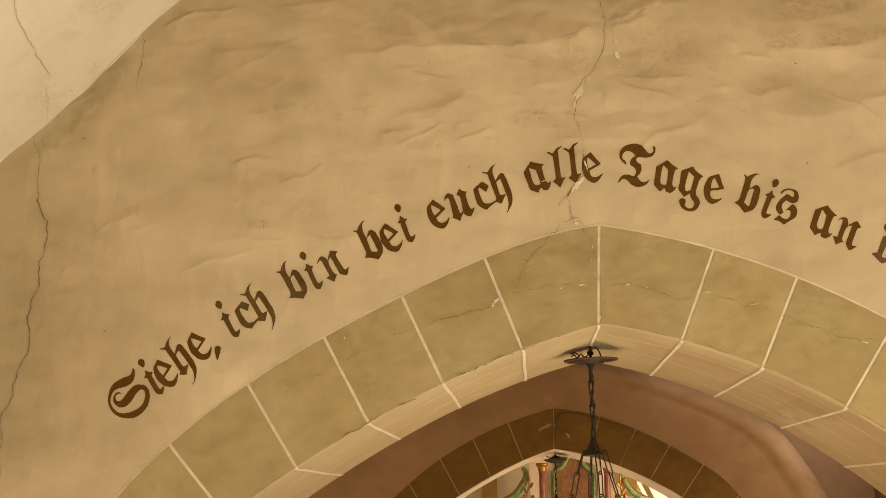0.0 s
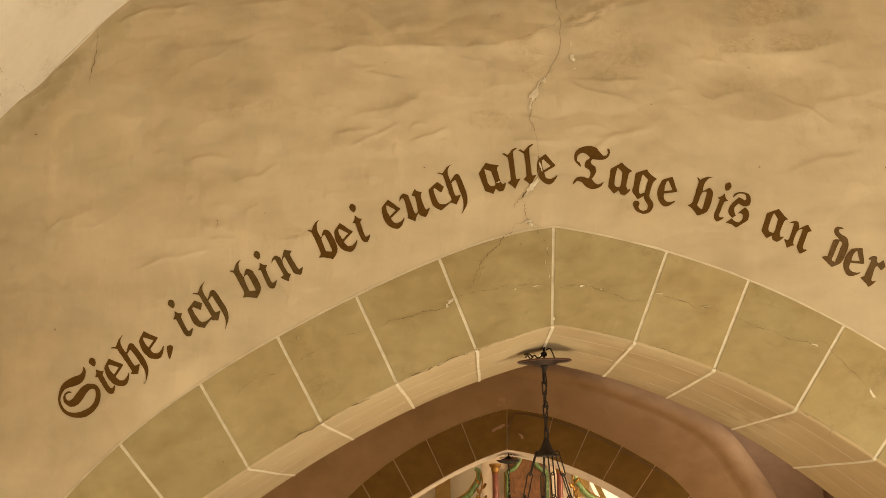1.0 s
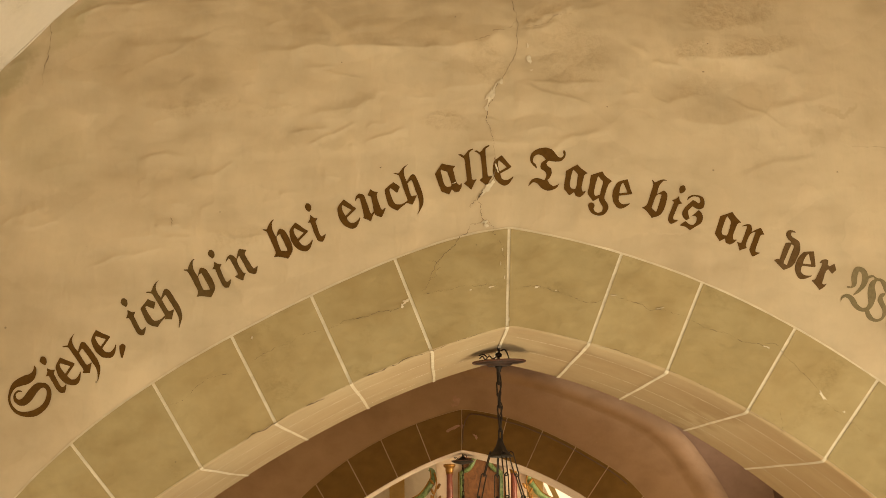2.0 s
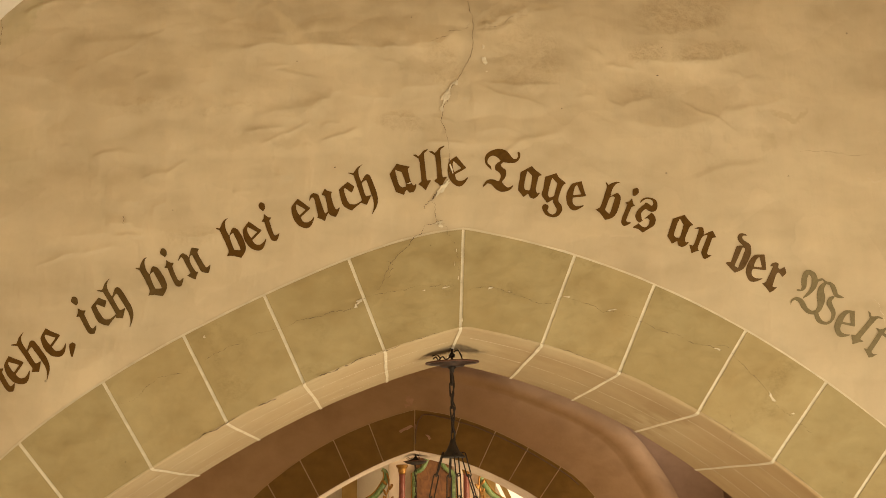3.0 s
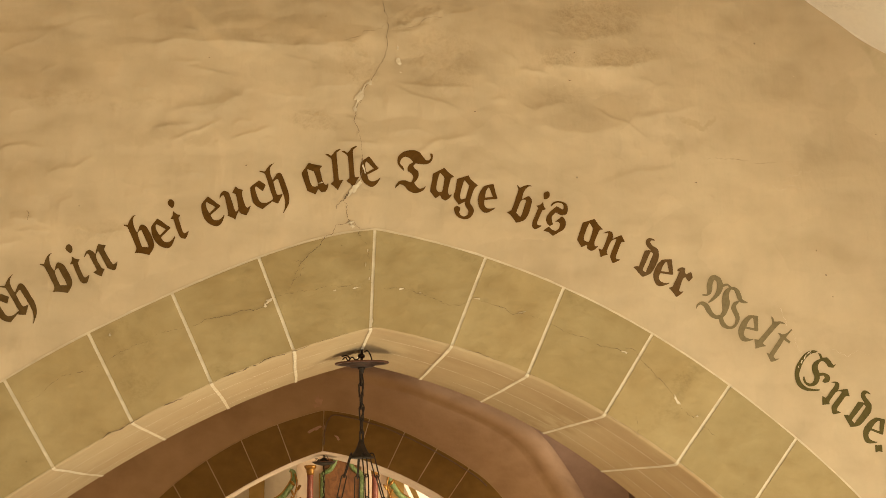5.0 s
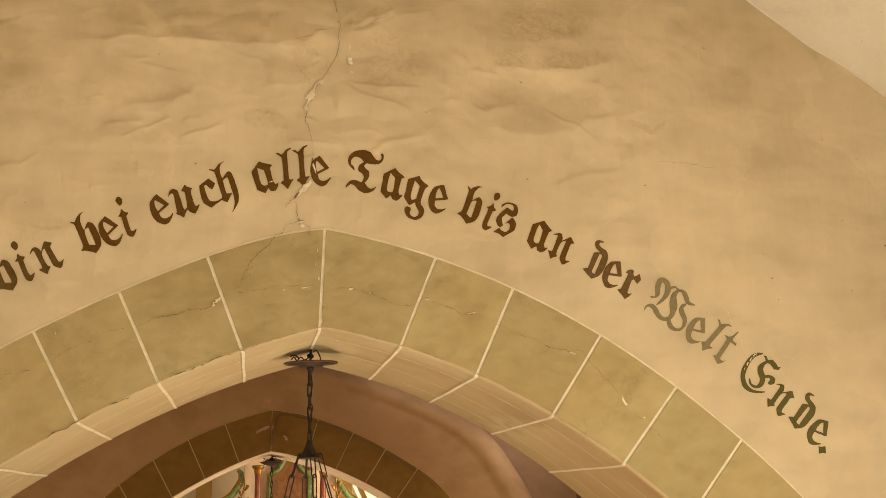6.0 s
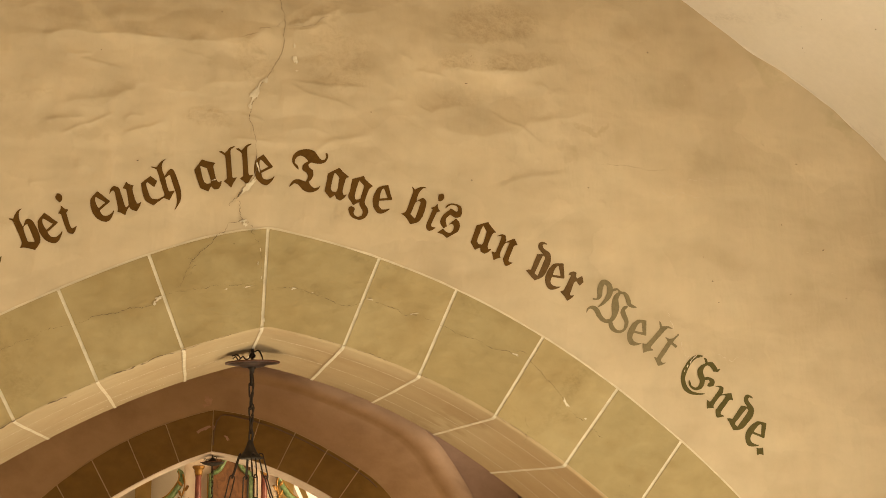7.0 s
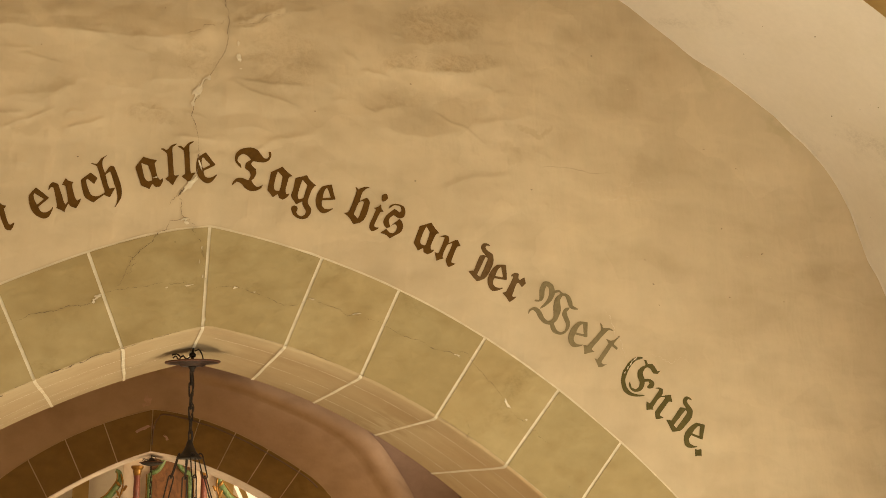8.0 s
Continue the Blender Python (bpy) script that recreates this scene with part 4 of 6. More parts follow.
# Letters as outlines on a grid of hundredths of the small letters' height, measured from the letter's foot: solid pieces, then openings.
GLYPHS = {
    'S': ([[(102, 128), (99, 112), (83, 94), (66, 88), (46, 91), (27, 99), (9, 103), (-7, 97), (-21, 85), (-28, 67), (-28, 47), (-19, 28), (1, 12), (26, 4), (51, 4), (70, 13), (83, 26), (88, 39), (85, 48), (86, 65), (96, 58), (101, 44), (99, 26), (88, 8), (68, -9), (43, -17), (16, -16), (-7, -4), (-23, 12), (-35, 34), (-37, 58), (-31, 82), (-18, 100), (4, 118), (28, 124), (53, 120), (75, 113), (89, 116)], [(85, 48), (75, 51), (57, 47), (34, 38), (13, 35), (-1, 39), (-12, 50), (-16, 67), (-11, 82), (-1, 90), (10, 92), (18, 87), (21, 79), (13, 85), (3, 86), (-3, 81), (-5, 72), (-1, 64), (8, 61), (22, 64), (41, 70), (60, 74), (78, 72), (89, 65)]], []),
    'i': ([[(-2, 101), (5, 87), (16, 80), (5, 72), (1, 23), (8, 15), (21, 19), (10, 5), (0, -3), (-14, 12), (-11, 75), (-20, 79), (-9, 87)], [(8, 141), (13, 130), (7, 116), (-2, 112), (-8, 126), (-8, 135), (1, 143)]], []),
    'e': ([[(9, 106), (36, 61), (31, 57), (-6, 42), (-2, 24), (11, 16), (27, 20), (37, 27), (36, 22), (21, 5), (7, -2), (-7, 3), (-23, 22), (-29, 51), (-23, 81), (-15, 92)]], [[(-2, 90), (21, 61), (-7, 49), (-9, 68), (-7, 84)]]),
    'h': ([[(42, 140), (27, 132), (19, 120), (16, 102), (17, 81), (39, 100), (49, 99), (53, 89), (55, 54), (55, 18), (47, -8), (33, -25), (12, -43), (27, -25), (36, 0), (37, 31), (36, 78), (32, 83), (17, 76), (16, 33), (21, 26), (35, 25), (11, -1), (-8, 13), (0, 19), (0, 104), (-3, 114), (-16, 125), (-13, 126), (0, 119), (5, 122), (21, 134)]], []),
    'c': ([[(25, 103), (41, 80), (26, 63), (10, 86), (3, 79), (3, 40), (7, 26), (24, 20), (47, 23), (46, 19), (20, 10), (6, 3), (-11, 21), (-17, 42), (-12, 86), (-4, 91)]], []),
    'b': ([[(47, 138), (32, 133), (23, 117), (20, 99), (21, 78), (38, 97), (46, 99), (58, 81), (55, 19), (26, -7), (4, 11), (-15, 19), (-6, 26), (-1, 40), (1, 98), (0, 112), (-8, 121), (-7, 124), (5, 117), (15, 128), (30, 137)]], [[(29, 82), (38, 83), (37, 25), (32, 19), (16, 28), (20, 72)]]),
    'n': ([[(-54, 78), (-40, 93), (-27, 96), (-19, 84), (-17, 72), (0, 93), (8, 100), (27, 84), (18, 78), (16, 67), (18, 21), (24, 14), (37, 18), (22, -2), (15, -4), (1, 10), (-1, 23), (-2, 74), (-5, 79), (-18, 64), (-18, 23), (-10, 14), (-21, 5), (-29, -5), (-42, 12), (-48, 20), (-38, 21), (-34, 27), (-36, 81), (-41, 86)]], []),
    'u': ([[(-45, 84), (-36, 100), (-23, 106), (-11, 97), (-9, 84), (-10, 29), (-6, 24), (3, 29), (11, 76), (8, 85), (1, 89), (20, 108), (24, 98), (39, 87), (31, 77), (28, 34), (32, 23), (45, 27), (33, 12), (21, 1), (6, 13), (3, 24), (-9, 13), (-19, -1), (-27, 9), (-40, 21), (-34, 28), (-27, 82), (-31, 93), (-37, 91)]], []),
    'a': ([[(-44, 81), (-11, 111), (6, 100), (30, 89), (21, 82), (19, 68), (19, 34), (26, 20), (36, 26), (30, 11), (19, -1), (5, 1), (-3, 14), (-16, -2), (-40, 16), (-42, 48)]], [[(-23, 92), (-2, 77), (1, 37), (-1, 24), (-14, 23), (-22, 32), (-24, 59)]]),
    'l': ([[(-14, 134), (-4, 134), (4, 125), (12, 130), (25, 140), (43, 143), (40, 140), (26, 133), (22, 117), (12, 46), (14, 34), (27, 34), (14, 21), (0, 3), (-9, 17), (-20, 29), (-11, 34), (-6, 41), (3, 108), (-1, 121), (-11, 131)]], []),
    'T': ([[(-51, 67), (-69, 78), (-80, 93), (-81, 113), (-71, 130), (-54, 141), (-35, 147), (-15, 144), (0, 133), (15, 122), (26, 124), (31, 135), (25, 148), (31, 150), (36, 140), (35, 126), (25, 112), (4, 105), (-22, 105), (-40, 116), (-56, 119), (-68, 110), (-72, 97), (-69, 87), (-58, 80)], [(-12, 106), (-18, 103), (-24, 93), (-18, 85), (-4, 79), (1, 63), (-3, 45), (-10, 35), (-19, 36), (-16, 43), (-17, 55), (-25, 65), (-37, 70), (-41, 79), (-39, 92), (-26, 105)], [(-10, 35), (2, 23), (15, 18), (27, 25), (33, 33), (28, 17), (14, 5), (-4, -1), (-24, 4), (-43, 17), (-56, 19), (-69, 1), (-68, 13), (-59, 29), (-42, 35), (-23, 33)]], []),
    'g': ([[(-28, 85), (7, 107), (21, 94), (48, 82), (43, 77), (37, 64), (34, 33), (36, 13), (50, -1), (55, -16), (48, -37), (31, -48), (11, -48), (-3, -40), (-13, -26), (-13, -16), (-6, -9), (4, -10), (8, -17), (6, -29), (14, -38), (26, -40), (37, -31), (37, -17), (27, -6), (19, 5), (18, 15), (-1, -3), (-24, 19), (-25, 43)]], [[(-3, 89), (18, 73), (18, 60), (17, 25), (3, 16), (-4, 25), (-6, 54)]]),
    's': ([[(-42, 94), (-41, 107), (-28, 120), (-7, 125), (8, 121), (17, 105), (18, 88), (5, 78), (-12, 79), (-24, 83), (-25, 102), (-13, 101), (-1, 98), (3, 105), (-3, 116), (-14, 119), (-30, 113)], [(-22, 103), (-35, 81), (-43, 61), (-43, 43), (-35, 32), (-23, 26), (-15, 36), (-24, 50), (-27, 63), (-18, 84)], [(-19, 29), (-4, 57), (6, 75), (18, 69), (27, 55), (27, 34), (13, 15), (-1, -3), (-19, 3), (-38, 1), (-36, 6), (-24, 23), (-9, 16), (4, 18), (10, 31), (8, 46), (-1, 51), (-9, 46)]], []),
    'd': ([[(-44, 114), (-46, 125), (-40, 135), (-25, 139), (-18, 137), (-31, 131), (-32, 123), (-22, 117), (2, 113), (12, 103), (20, 84), (21, 58), (18, 24), (-3, -2), (-27, 7), (-46, 14), (-38, 22), (-30, 25), (-35, 86), (-24, 94), (-14, 98), (-35, 105)]], [[(-15, 93), (-7, 93), (-3, 84), (1, 18), (-12, 19), (-14, 30)]]),
    'r': ([[(-38, 76), (-37, 88), (-27, 99), (-17, 100), (-12, 87), (-4, 83), (7, 101), (21, 84), (15, 65), (-3, 73), (-7, 62), (-1, 18), (7, 18), (15, 26), (10, 9), (1, -7), (-14, 2), (-36, 9), (-27, 19), (-26, 27), (-29, 81), (-35, 81)]], []),
    'W': ([[(-151, 46), (-148, 51), (-138, 55), (-140, 65), (-150, 78), (-159, 101), (-159, 121), (-146, 133), (-125, 134), (-108, 121), (-99, 102), (-99, 78), (-107, 51), (-119, 31), (-117, 48), (-113, 73), (-118, 97), (-130, 114), (-142, 118), (-140, 102), (-131, 83), (-127, 68), (-133, 54), (-146, 45)], [(-142, -10), (-148, 4), (-143, 19), (-130, 29), (-108, 27), (-88, 15), (-70, 13), (-60, 22), (-62, 42), (-78, 64), (-89, 89), (-90, 109), (-83, 125), (-78, 130), (-75, 120), (-72, 101), (-53, 77), (-45, 50), (-46, 26), (-56, 8), (-78, -2), (-101, 2), (-123, 13), (-137, 14), (-143, 4)], [(-107, 105), (-106, 122), (-96, 132), (-78, 131), (-66, 137), (-48, 136), (-33, 125), (-24, 115), (-3, 117), (0, 115), (-15, 105), (-32, 103), (-49, 117), (-65, 127), (-77, 122), (-92, 127), (-100, 117)], [(-31, 101), (-42, 89), (-40, 66), (-26, 55), (-7, 43), (0, 24), (-7, 9), (-21, 5), (-38, 13), (-49, 22), (-58, 12), (-48, -2), (-29, -9), (-8, -2), (6, 15), (8, 41), (-1, 60), (-19, 72), (-31, 82), (-28, 97)]], []),
    't': ([[(-36, 90), (-28, 94), (-19, 96), (-9, 108), (-3, 133), (1, 131), (-3, 102), (-1, 93), (18, 93), (18, 84), (-4, 84), (-3, 11), (7, 8), (18, 17), (9, -1), (0, -10), (-10, -4), (-31, 6), (-23, 9), (-19, 15), (-19, 84), (-27, 88)]], []),
    'E': ([[(-64, 126), (-81, 115), (-94, 91), (-96, 58), (-91, 27), (-76, 0), (-55, -17), (-30, -19), (-4, -6), (19, 16), (20, 21), (0, 6), (-23, -4), (-47, -1), (-67, 13), (-76, 35), (-82, 66), (-80, 97), (-66, 119)], [(-59, 121), (-49, 126), (-37, 118), (-25, 130), (-10, 128), (7, 122), (14, 131), (13, 115), (-2, 105), (-20, 111), (-32, 109), (-36, 97), (-31, 78), (-12, 64), (-2, 47), (-1, 25), (-14, 7), (-32, 3), (-48, 11), (-52, 23), (-34, 10), (-19, 14), (-15, 26), (-20, 44), (-38, 55), (-50, 71), (-50, 91), (-41, 110), (-52, 118)], [(-17, 63), (-4, 77), (13, 83), (24, 78), (29, 64), (20, 52), (11, 49), (9, 56), (11, 66), (3, 71), (-11, 57)]], []),
    ',': ([[(13, 20), (18, 10), (10, -1), (-12, -21), (-14, -16), (-8, 4), (1, 20)]], []),
    '.': ([[(-18, 2), (-9, 6), (0, 19), (18, 1), (7, -6), (1, -17)]], []),
}


def drawn(outline):
    """An outline in units of the letter height, rounded between its corners."""
    p = [(x / 100, y / 100) for x, y in outline]
    n, out = len(p), []

    def corner(i):
        (ax, ay), (bx, by), (cx, cy) = p[i - 1], p[i], p[(i + 1) % n]
        t = abs(math.atan2((bx - ax) * (cy - by) - (by - ay) * (cx - bx), (bx - ax) * (cx - bx) + (by - ay) * (cy - by)))
        return t > math.radians(48)

    for i in range(n):
        p1, p2 = p[i], p[(i + 1) % n]
        p0 = p1 if corner(i) else p[i - 1]
        p3 = p2 if corner((i + 1) % n) else p[(i + 2) % n]
        for k in range(4):
            t = k / 4
            out.append(tuple(0.5 * (2 * b + (c - a) * t + (2 * a - 5 * b + 4 * c - d) * t * t + (3 * b - a - 3 * c + d) * t ** 3) for a, b, c, d in zip(p0, p1, p2, p3)))
    return out


CELL = 0.023
GX, GY = np.meshgrid(np.arange(-1.75, 1.2, CELL), np.arange(-0.75, 1.85, CELL))


def outline_field(outline):
    """Signed distance of the plane to an outline: below zero inside it."""
    far = np.full(GX.shape, 9.0)
    inside = np.zeros(GX.shape, bool)
    pts = drawn(outline)
    for (xa, ya), (xb, yb) in zip(pts, pts[1:] + pts[:1]):
        dx, dy = xb - xa, yb - ya
        l2 = dx * dx + dy * dy + 1e-12
        t = np.clip(((GX - xa) * dx + (GY - ya) * dy) / l2, 0, 1)
        far = np.minimum(far, np.hypot(GX - xa - t * dx, GY - ya - t * dy))
        if abs(dy) > 1e-9:
            inside ^= ((ya > GY) != (yb > GY)) & (GX < xa + (GY - ya) / dy * dx)
    return np.where(inside, -far, far)


def glyph_field(solids, openings):
    field = np.full(GX.shape, 9.0)
    for o in solids:
        field = np.minimum(field, outline_field(o))
    for o in openings:
        field = np.maximum(field, -outline_field(o))
    return field - 0.004


def glyph_mesh(solids, openings):
    """The filled letter as small polygons that can follow an uneven wall."""
    f = glyph_field(solids, openings)
    rows, cols = f.shape
    verts, index, faces = [], {}, []

    def at(key, xy):
        if key not in index:
            index[key] = len(verts)
            verts.append(xy)
        return index[key]

    for r in range(rows - 1):
        for c in range(cols - 1):
            ring = [(r, c), (r, c + 1), (r + 1, c + 1), (r + 1, c)]
            vals = [f[k] for k in ring]
            if min(vals) >= 0:
                continue
            face = []
            for i in range(4):
                k, k2, a, b = ring[i], ring[(i + 1) % 4], vals[i], vals[(i + 1) % 4]
                if a < 0:
                    face.append(at(k, (GX[k], GY[k])))
                if (a < 0) != (b < 0):
                    t = a / (a - b)
                    e = (min(k, k2), max(k, k2))
                    face.append(at(e, (GX[k] + t * (GX[k2] - GX[k]), GY[k] + t * (GY[k2] - GY[k]))))
            if len(face) > 2:
                faces.append(tuple(face))
    return np.array(verts), faces


X_HEIGHT = 0.141
BASE_L, BASE_R = (-0.0055, -0.1477, 0.1898, 1.634), (-0.0157, -0.1065, -0.1627, 1.630)


def base_z(x):
    l, r = poly(BASE_L, x), poly(BASE_R, x)
    f = min(1.0, max(0.0, (x + 0.06) / 0.2))
    f = f * f * (3 - 2 * f)
    return EYE + l * (1 - f) + r * f


# word, paint, and for each letter the place of its foot along the wall and how far it stands off the base line
WORDS = [("Siehe,", M_INK, ((-2.235, 0), (-2.089, -0.006), (-2.041, -0.008), (-1.985, 0), (-1.877, 0.004), (-1.825, 0))),
         ("ich", M_INK_OLIVE, ((-1.724, 0.011), (-1.668, 0), (-1.613, 0.001))),
         ("bin", M_INK_OLIVE, ((-1.451, 0.006), (-1.337, 0.001), (-1.235, 0))),
         ("bei", M_INK, ((-1.094, 0), (-0.980, -0.012), (-0.895, 0))),
         ("euch", M_INK, ((-0.751, 0), (-0.639, 0), (-0.542, 0.001), (-0.475, 0.012))),
         ("alle", M_INK, ((-0.262, 0.010), (-0.178, 0), (-0.103, -0.001), (-0.024, -0.009))),
         ("Tage", M_INK, ((0.193, 0), (0.318, 0), (0.411, 0), (0.528, -0.004))),
         ("bis", M_INK, ((0.656, 0.003), (0.782, -0.002), (0.873, 0))),
         ("an", M_INK, ((1.033, 0.001), (1.146, -0.001))),
         ("der", M_INK_MID, ((1.316, 0), (1.381, -0.002), (1.479, 0))),
         ("Welt", M_INK_SHEEN, ((1.747, 0), (1.799, -0.011), (1.868, -0.012), (1.947, 0))),
         ("Ende.", M_INK_GREEN, ((2.138, 0), (2.231, -0.017), (2.331, -0.012), (2.396, -0.017), (2.451, 0)))]
GLYPH_MESH = {}
inscription = tagged(new("painted_inscription"), "dark brown blackletter verse painted along the chancel arch", "inscription")
inscription.location = (0, 0, EYE + 1.5)


def letter(ch, x, off, mat, parent):
    if ch not in GLYPH_MESH:
        GLYPH_MESH[ch] = glyph_mesh(*GLYPHS[ch])
    pts, faces = GLYPH_MESH[ch]
    ang = math.atan2(base_z(x + 0.06) - base_z(x - 0.06), 0.12)
    c, s = math.cos(ang), math.sin(ang)
    z0 = base_z(x)
    verts = []
    for u, v in pts:
        # the brush leaves a slightly unsteady edge
        w = 0.008 * noise.noise(Vector((u * 5 + x * 11, v * 5, 3.3)))
        a, b = (u + w) * X_HEIGHT, (v + w) * X_HEIGHT + off
        X, Z = x + a * c - b * s, z0 + a * s + b * c
        verts.append((X, -relief(X, Z) - 0.002, Z - inscription.location.z))
    return mesh_object("letter", verts, faces, mat, parent, smooth=True)


for text, mat, places in WORDS:
    w = new("word")
    w.parent = inscription
    w["label"] = "painted word " + text.strip(",.")
    for ch, (x, off) in zip(text, places):
        letter(ch, x, off, mat, w)
# ---------------------------------------------------------------- metal, wood and gilding
def metal(name, colour, rough=0.6, metallic=0.6, rust=(0.12, 0.06, 0.03)):
    def build(nt, bsdf):
        v = coords(nt)
        n1 = node(nt, "ShaderNodeTexNoise", Scale=30.0, Detail=6.0, Roughness=0.7)
        nt.links.new(v, n1.inputs["Vector"])
        nt.links.new(ramp(nt, n1.outputs["Fac"], [(0.4, colour), (0.72, rust)]), bsdf.inputs["Base Color"])
        bsdf.inputs["Roughness"].default_value, bsdf.inputs["Metallic"].default_value = rough, metallic
        b = nt.nodes.new("ShaderNodeBump")
        b.inputs["Strength"].default_value, b.inputs["Distance"].default_value = 0.3, 0.003
        nt.links.new(n1.outputs["Fac"], b.inputs["Height"])
        nt.links.new(b.outputs["Normal"], bsdf.inputs["Normal"])
    return material(name, build)


def varied(name, a, b, scale, rough, streak=1.0, metallic=0.0):
    def build(nt, bsdf):
        v = coords(nt, (scale, scale, scale / streak))
        n1 = node(nt, "ShaderNodeTexNoise", Scale=1.0, Detail=7.0, Roughness=0.65, Distortion=1.2)
        nt.links.new(v, n1.inputs["Vector"])
        nt.links.new(ramp(nt, n1.outputs["Fac"], [(0.35, a), (0.68, b)]), bsdf.inputs["Base Color"])
        bsdf.inputs["Roughness"].default_value, bsdf.inputs["Metallic"].default_value = rough, metallic
    return material(name, build)


M_IRON = metal("wrought_iron", (0.022, 0.018, 0.014), rust=(0.05, 0.03, 0.018))
M_CABLE = metal("brown_cable_sheath", (0.11, 0.06, 0.026), rough=0.6, metallic=0.0, rust=(0.15, 0.085, 0.04))
M_RIM = metal("rust_red_rim", (0.10, 0.036, 0.015), rough=0.6, metallic=0.2, rust=(0.05, 0.022, 0.014))
M_PLATE = metal("rusty_plate", (0.022, 0.011, 0.007), rough=0.6, metallic=0.3, rust=(0.065, 0.027, 0.014))


def glow(name, colour, strength):
    def build(nt, bsdf):
        bsdf.inputs["Emission Color"].default_value = (*colour, 1)
        bsdf.inputs["Emission Strength"].default_value = strength
    return material(name, build)


M_BULB = glow("bulb_glow", (1.0, 0.72, 0.40), 6.0)
M_CANDLE = varied("cream_candle_sleeve", (0.70, 0.62, 0.45), (0.62, 0.53, 0.36), 20, 0.5)
M_MARBLE = varied("red_marbling", (0.15, 0.035, 0.02), (0.28, 0.085, 0.055), 22, 0.35, 2.0)
M_GILT = varied("worn_gilding", (0.40, 0.21, 0.045), (0.22, 0.10, 0.02), 30, 0.4, 1.0, 0.6)
M_GREEN = varied("green_marbling", (0.07, 0.125, 0.035), (0.27, 0.36, 0.15), 24, 0.35, 2.0)
M_PANEL = varied("dark_brown_painted_panel", (0.10, 0.038, 0.012), (0.24, 0.10, 0.03), 9, 0.5, 1.6)
M_CREAM = varied("cream_altar_paint", (0.72, 0.58, 0.44), (0.62, 0.47, 0.35), 6, 0.6, 1.5)


def lathe(prof, n=24):
    """A bmesh turned round z from a profile of (radius, z)."""
    bm = bmesh.new()
    rings = [[bm.verts.new((r * math.cos(2 * math.pi * k / n), r * math.sin(2 * math.pi * k / n), z)) for k in range(n)] for r, z in prof]
    for a, b in zip(rings, rings[1:]):
        for k in range(n):
            bm.faces.new((a[k], a[(k + 1) % n], b[(k + 1) % n], b[k]))
    bm.faces.new(rings[0][::-1])
    bm.faces.new(rings[-1])
    return bm


def tube(paths, radius, n=8, closed=False):
    """A bmesh of round bars along one or more lists of 3D points."""
    bm = bmesh.new()
    for pts in paths:
        pts = [Vector(p) for p in pts]
        m = len(pts)
        rings = []
        for i, p in enumerate(pts):
            t = pts[(i + 1) % m] - pts[i - 1] if closed else pts[min(i + 1, m - 1)] - pts[max(i - 1, 0)]
            t.normalize()
            a = t.cross(Vector((0.31, 0.77, 0.13)))
            a.normalize()
            b = t.cross(a)
            r = radius(i / (m - 1)) if callable(radius) else radius
            rings.append([bm.verts.new(p + r * (math.cos(2 * math.pi * k / n) * a + math.sin(2 * math.pi * k / n) * b)) for k in range(n)])
        for i in range(m if closed else m - 1):
            a, b = rings[i], rings[(i + 1) % m]
            for k in range(n):
                bm.faces.new((a[k], a[(k + 1) % n], b[(k + 1) % n], b[k]))
        if not closed:
            bm.faces.new(rings[0][::-1])
            bm.faces.new(rings[-1])
    return bm


def link_mesh(length, width, bar, n=20):
    """One long chain link standing upright in the xz plane."""
    pts = []
    r = width / 2 - bar
    s = length / 2 - bar - r
    for k in range(n):
        a = 2 * math.pi * k / n
        pts.append((r * math.cos(a), 0.0, r * math.sin(a) + (s if math.sin(a) >= 0 else -s)))
    bm = tube([pts], bar, 7, True)
    me = bpy.data.meshes.new("chain_link")
    bm.to_mesh(me)
    bm.free()
    me.polygons.foreach_set("use_smooth", [True] * len(me.polygons))
    me.materials.append(M_IRON)
    return me


LINK_SHORT, LINK_LONG = link_mesh(0.083, 0.029, 0.0042), link_mesh(0.137, 0.034, 0.0034)


def chain(a, b, mesh, pitch, parent, twist=0.0, turn=90.0):
    """Links from a down to b, each a quarter turn on from the last."""
    a, b = Vector(a), Vector(b)
    d = b - a
    n = max(1, round(d.length / pitch))
    q = (-d).to_track_quat("Z", "Y").to_matrix().to_4x4()
    for i in range(n):
        ob = new("chain_link", mesh)
        ob.parent = parent
        ob.matrix_local = Matrix.Translation(a + d * ((i + 0.5) / n)) @ q @ pose(0, 0, 0, random.uniform(-3, 3), random.uniform(-3, 3), twist + turn * i + random.uniform(-9, 9))


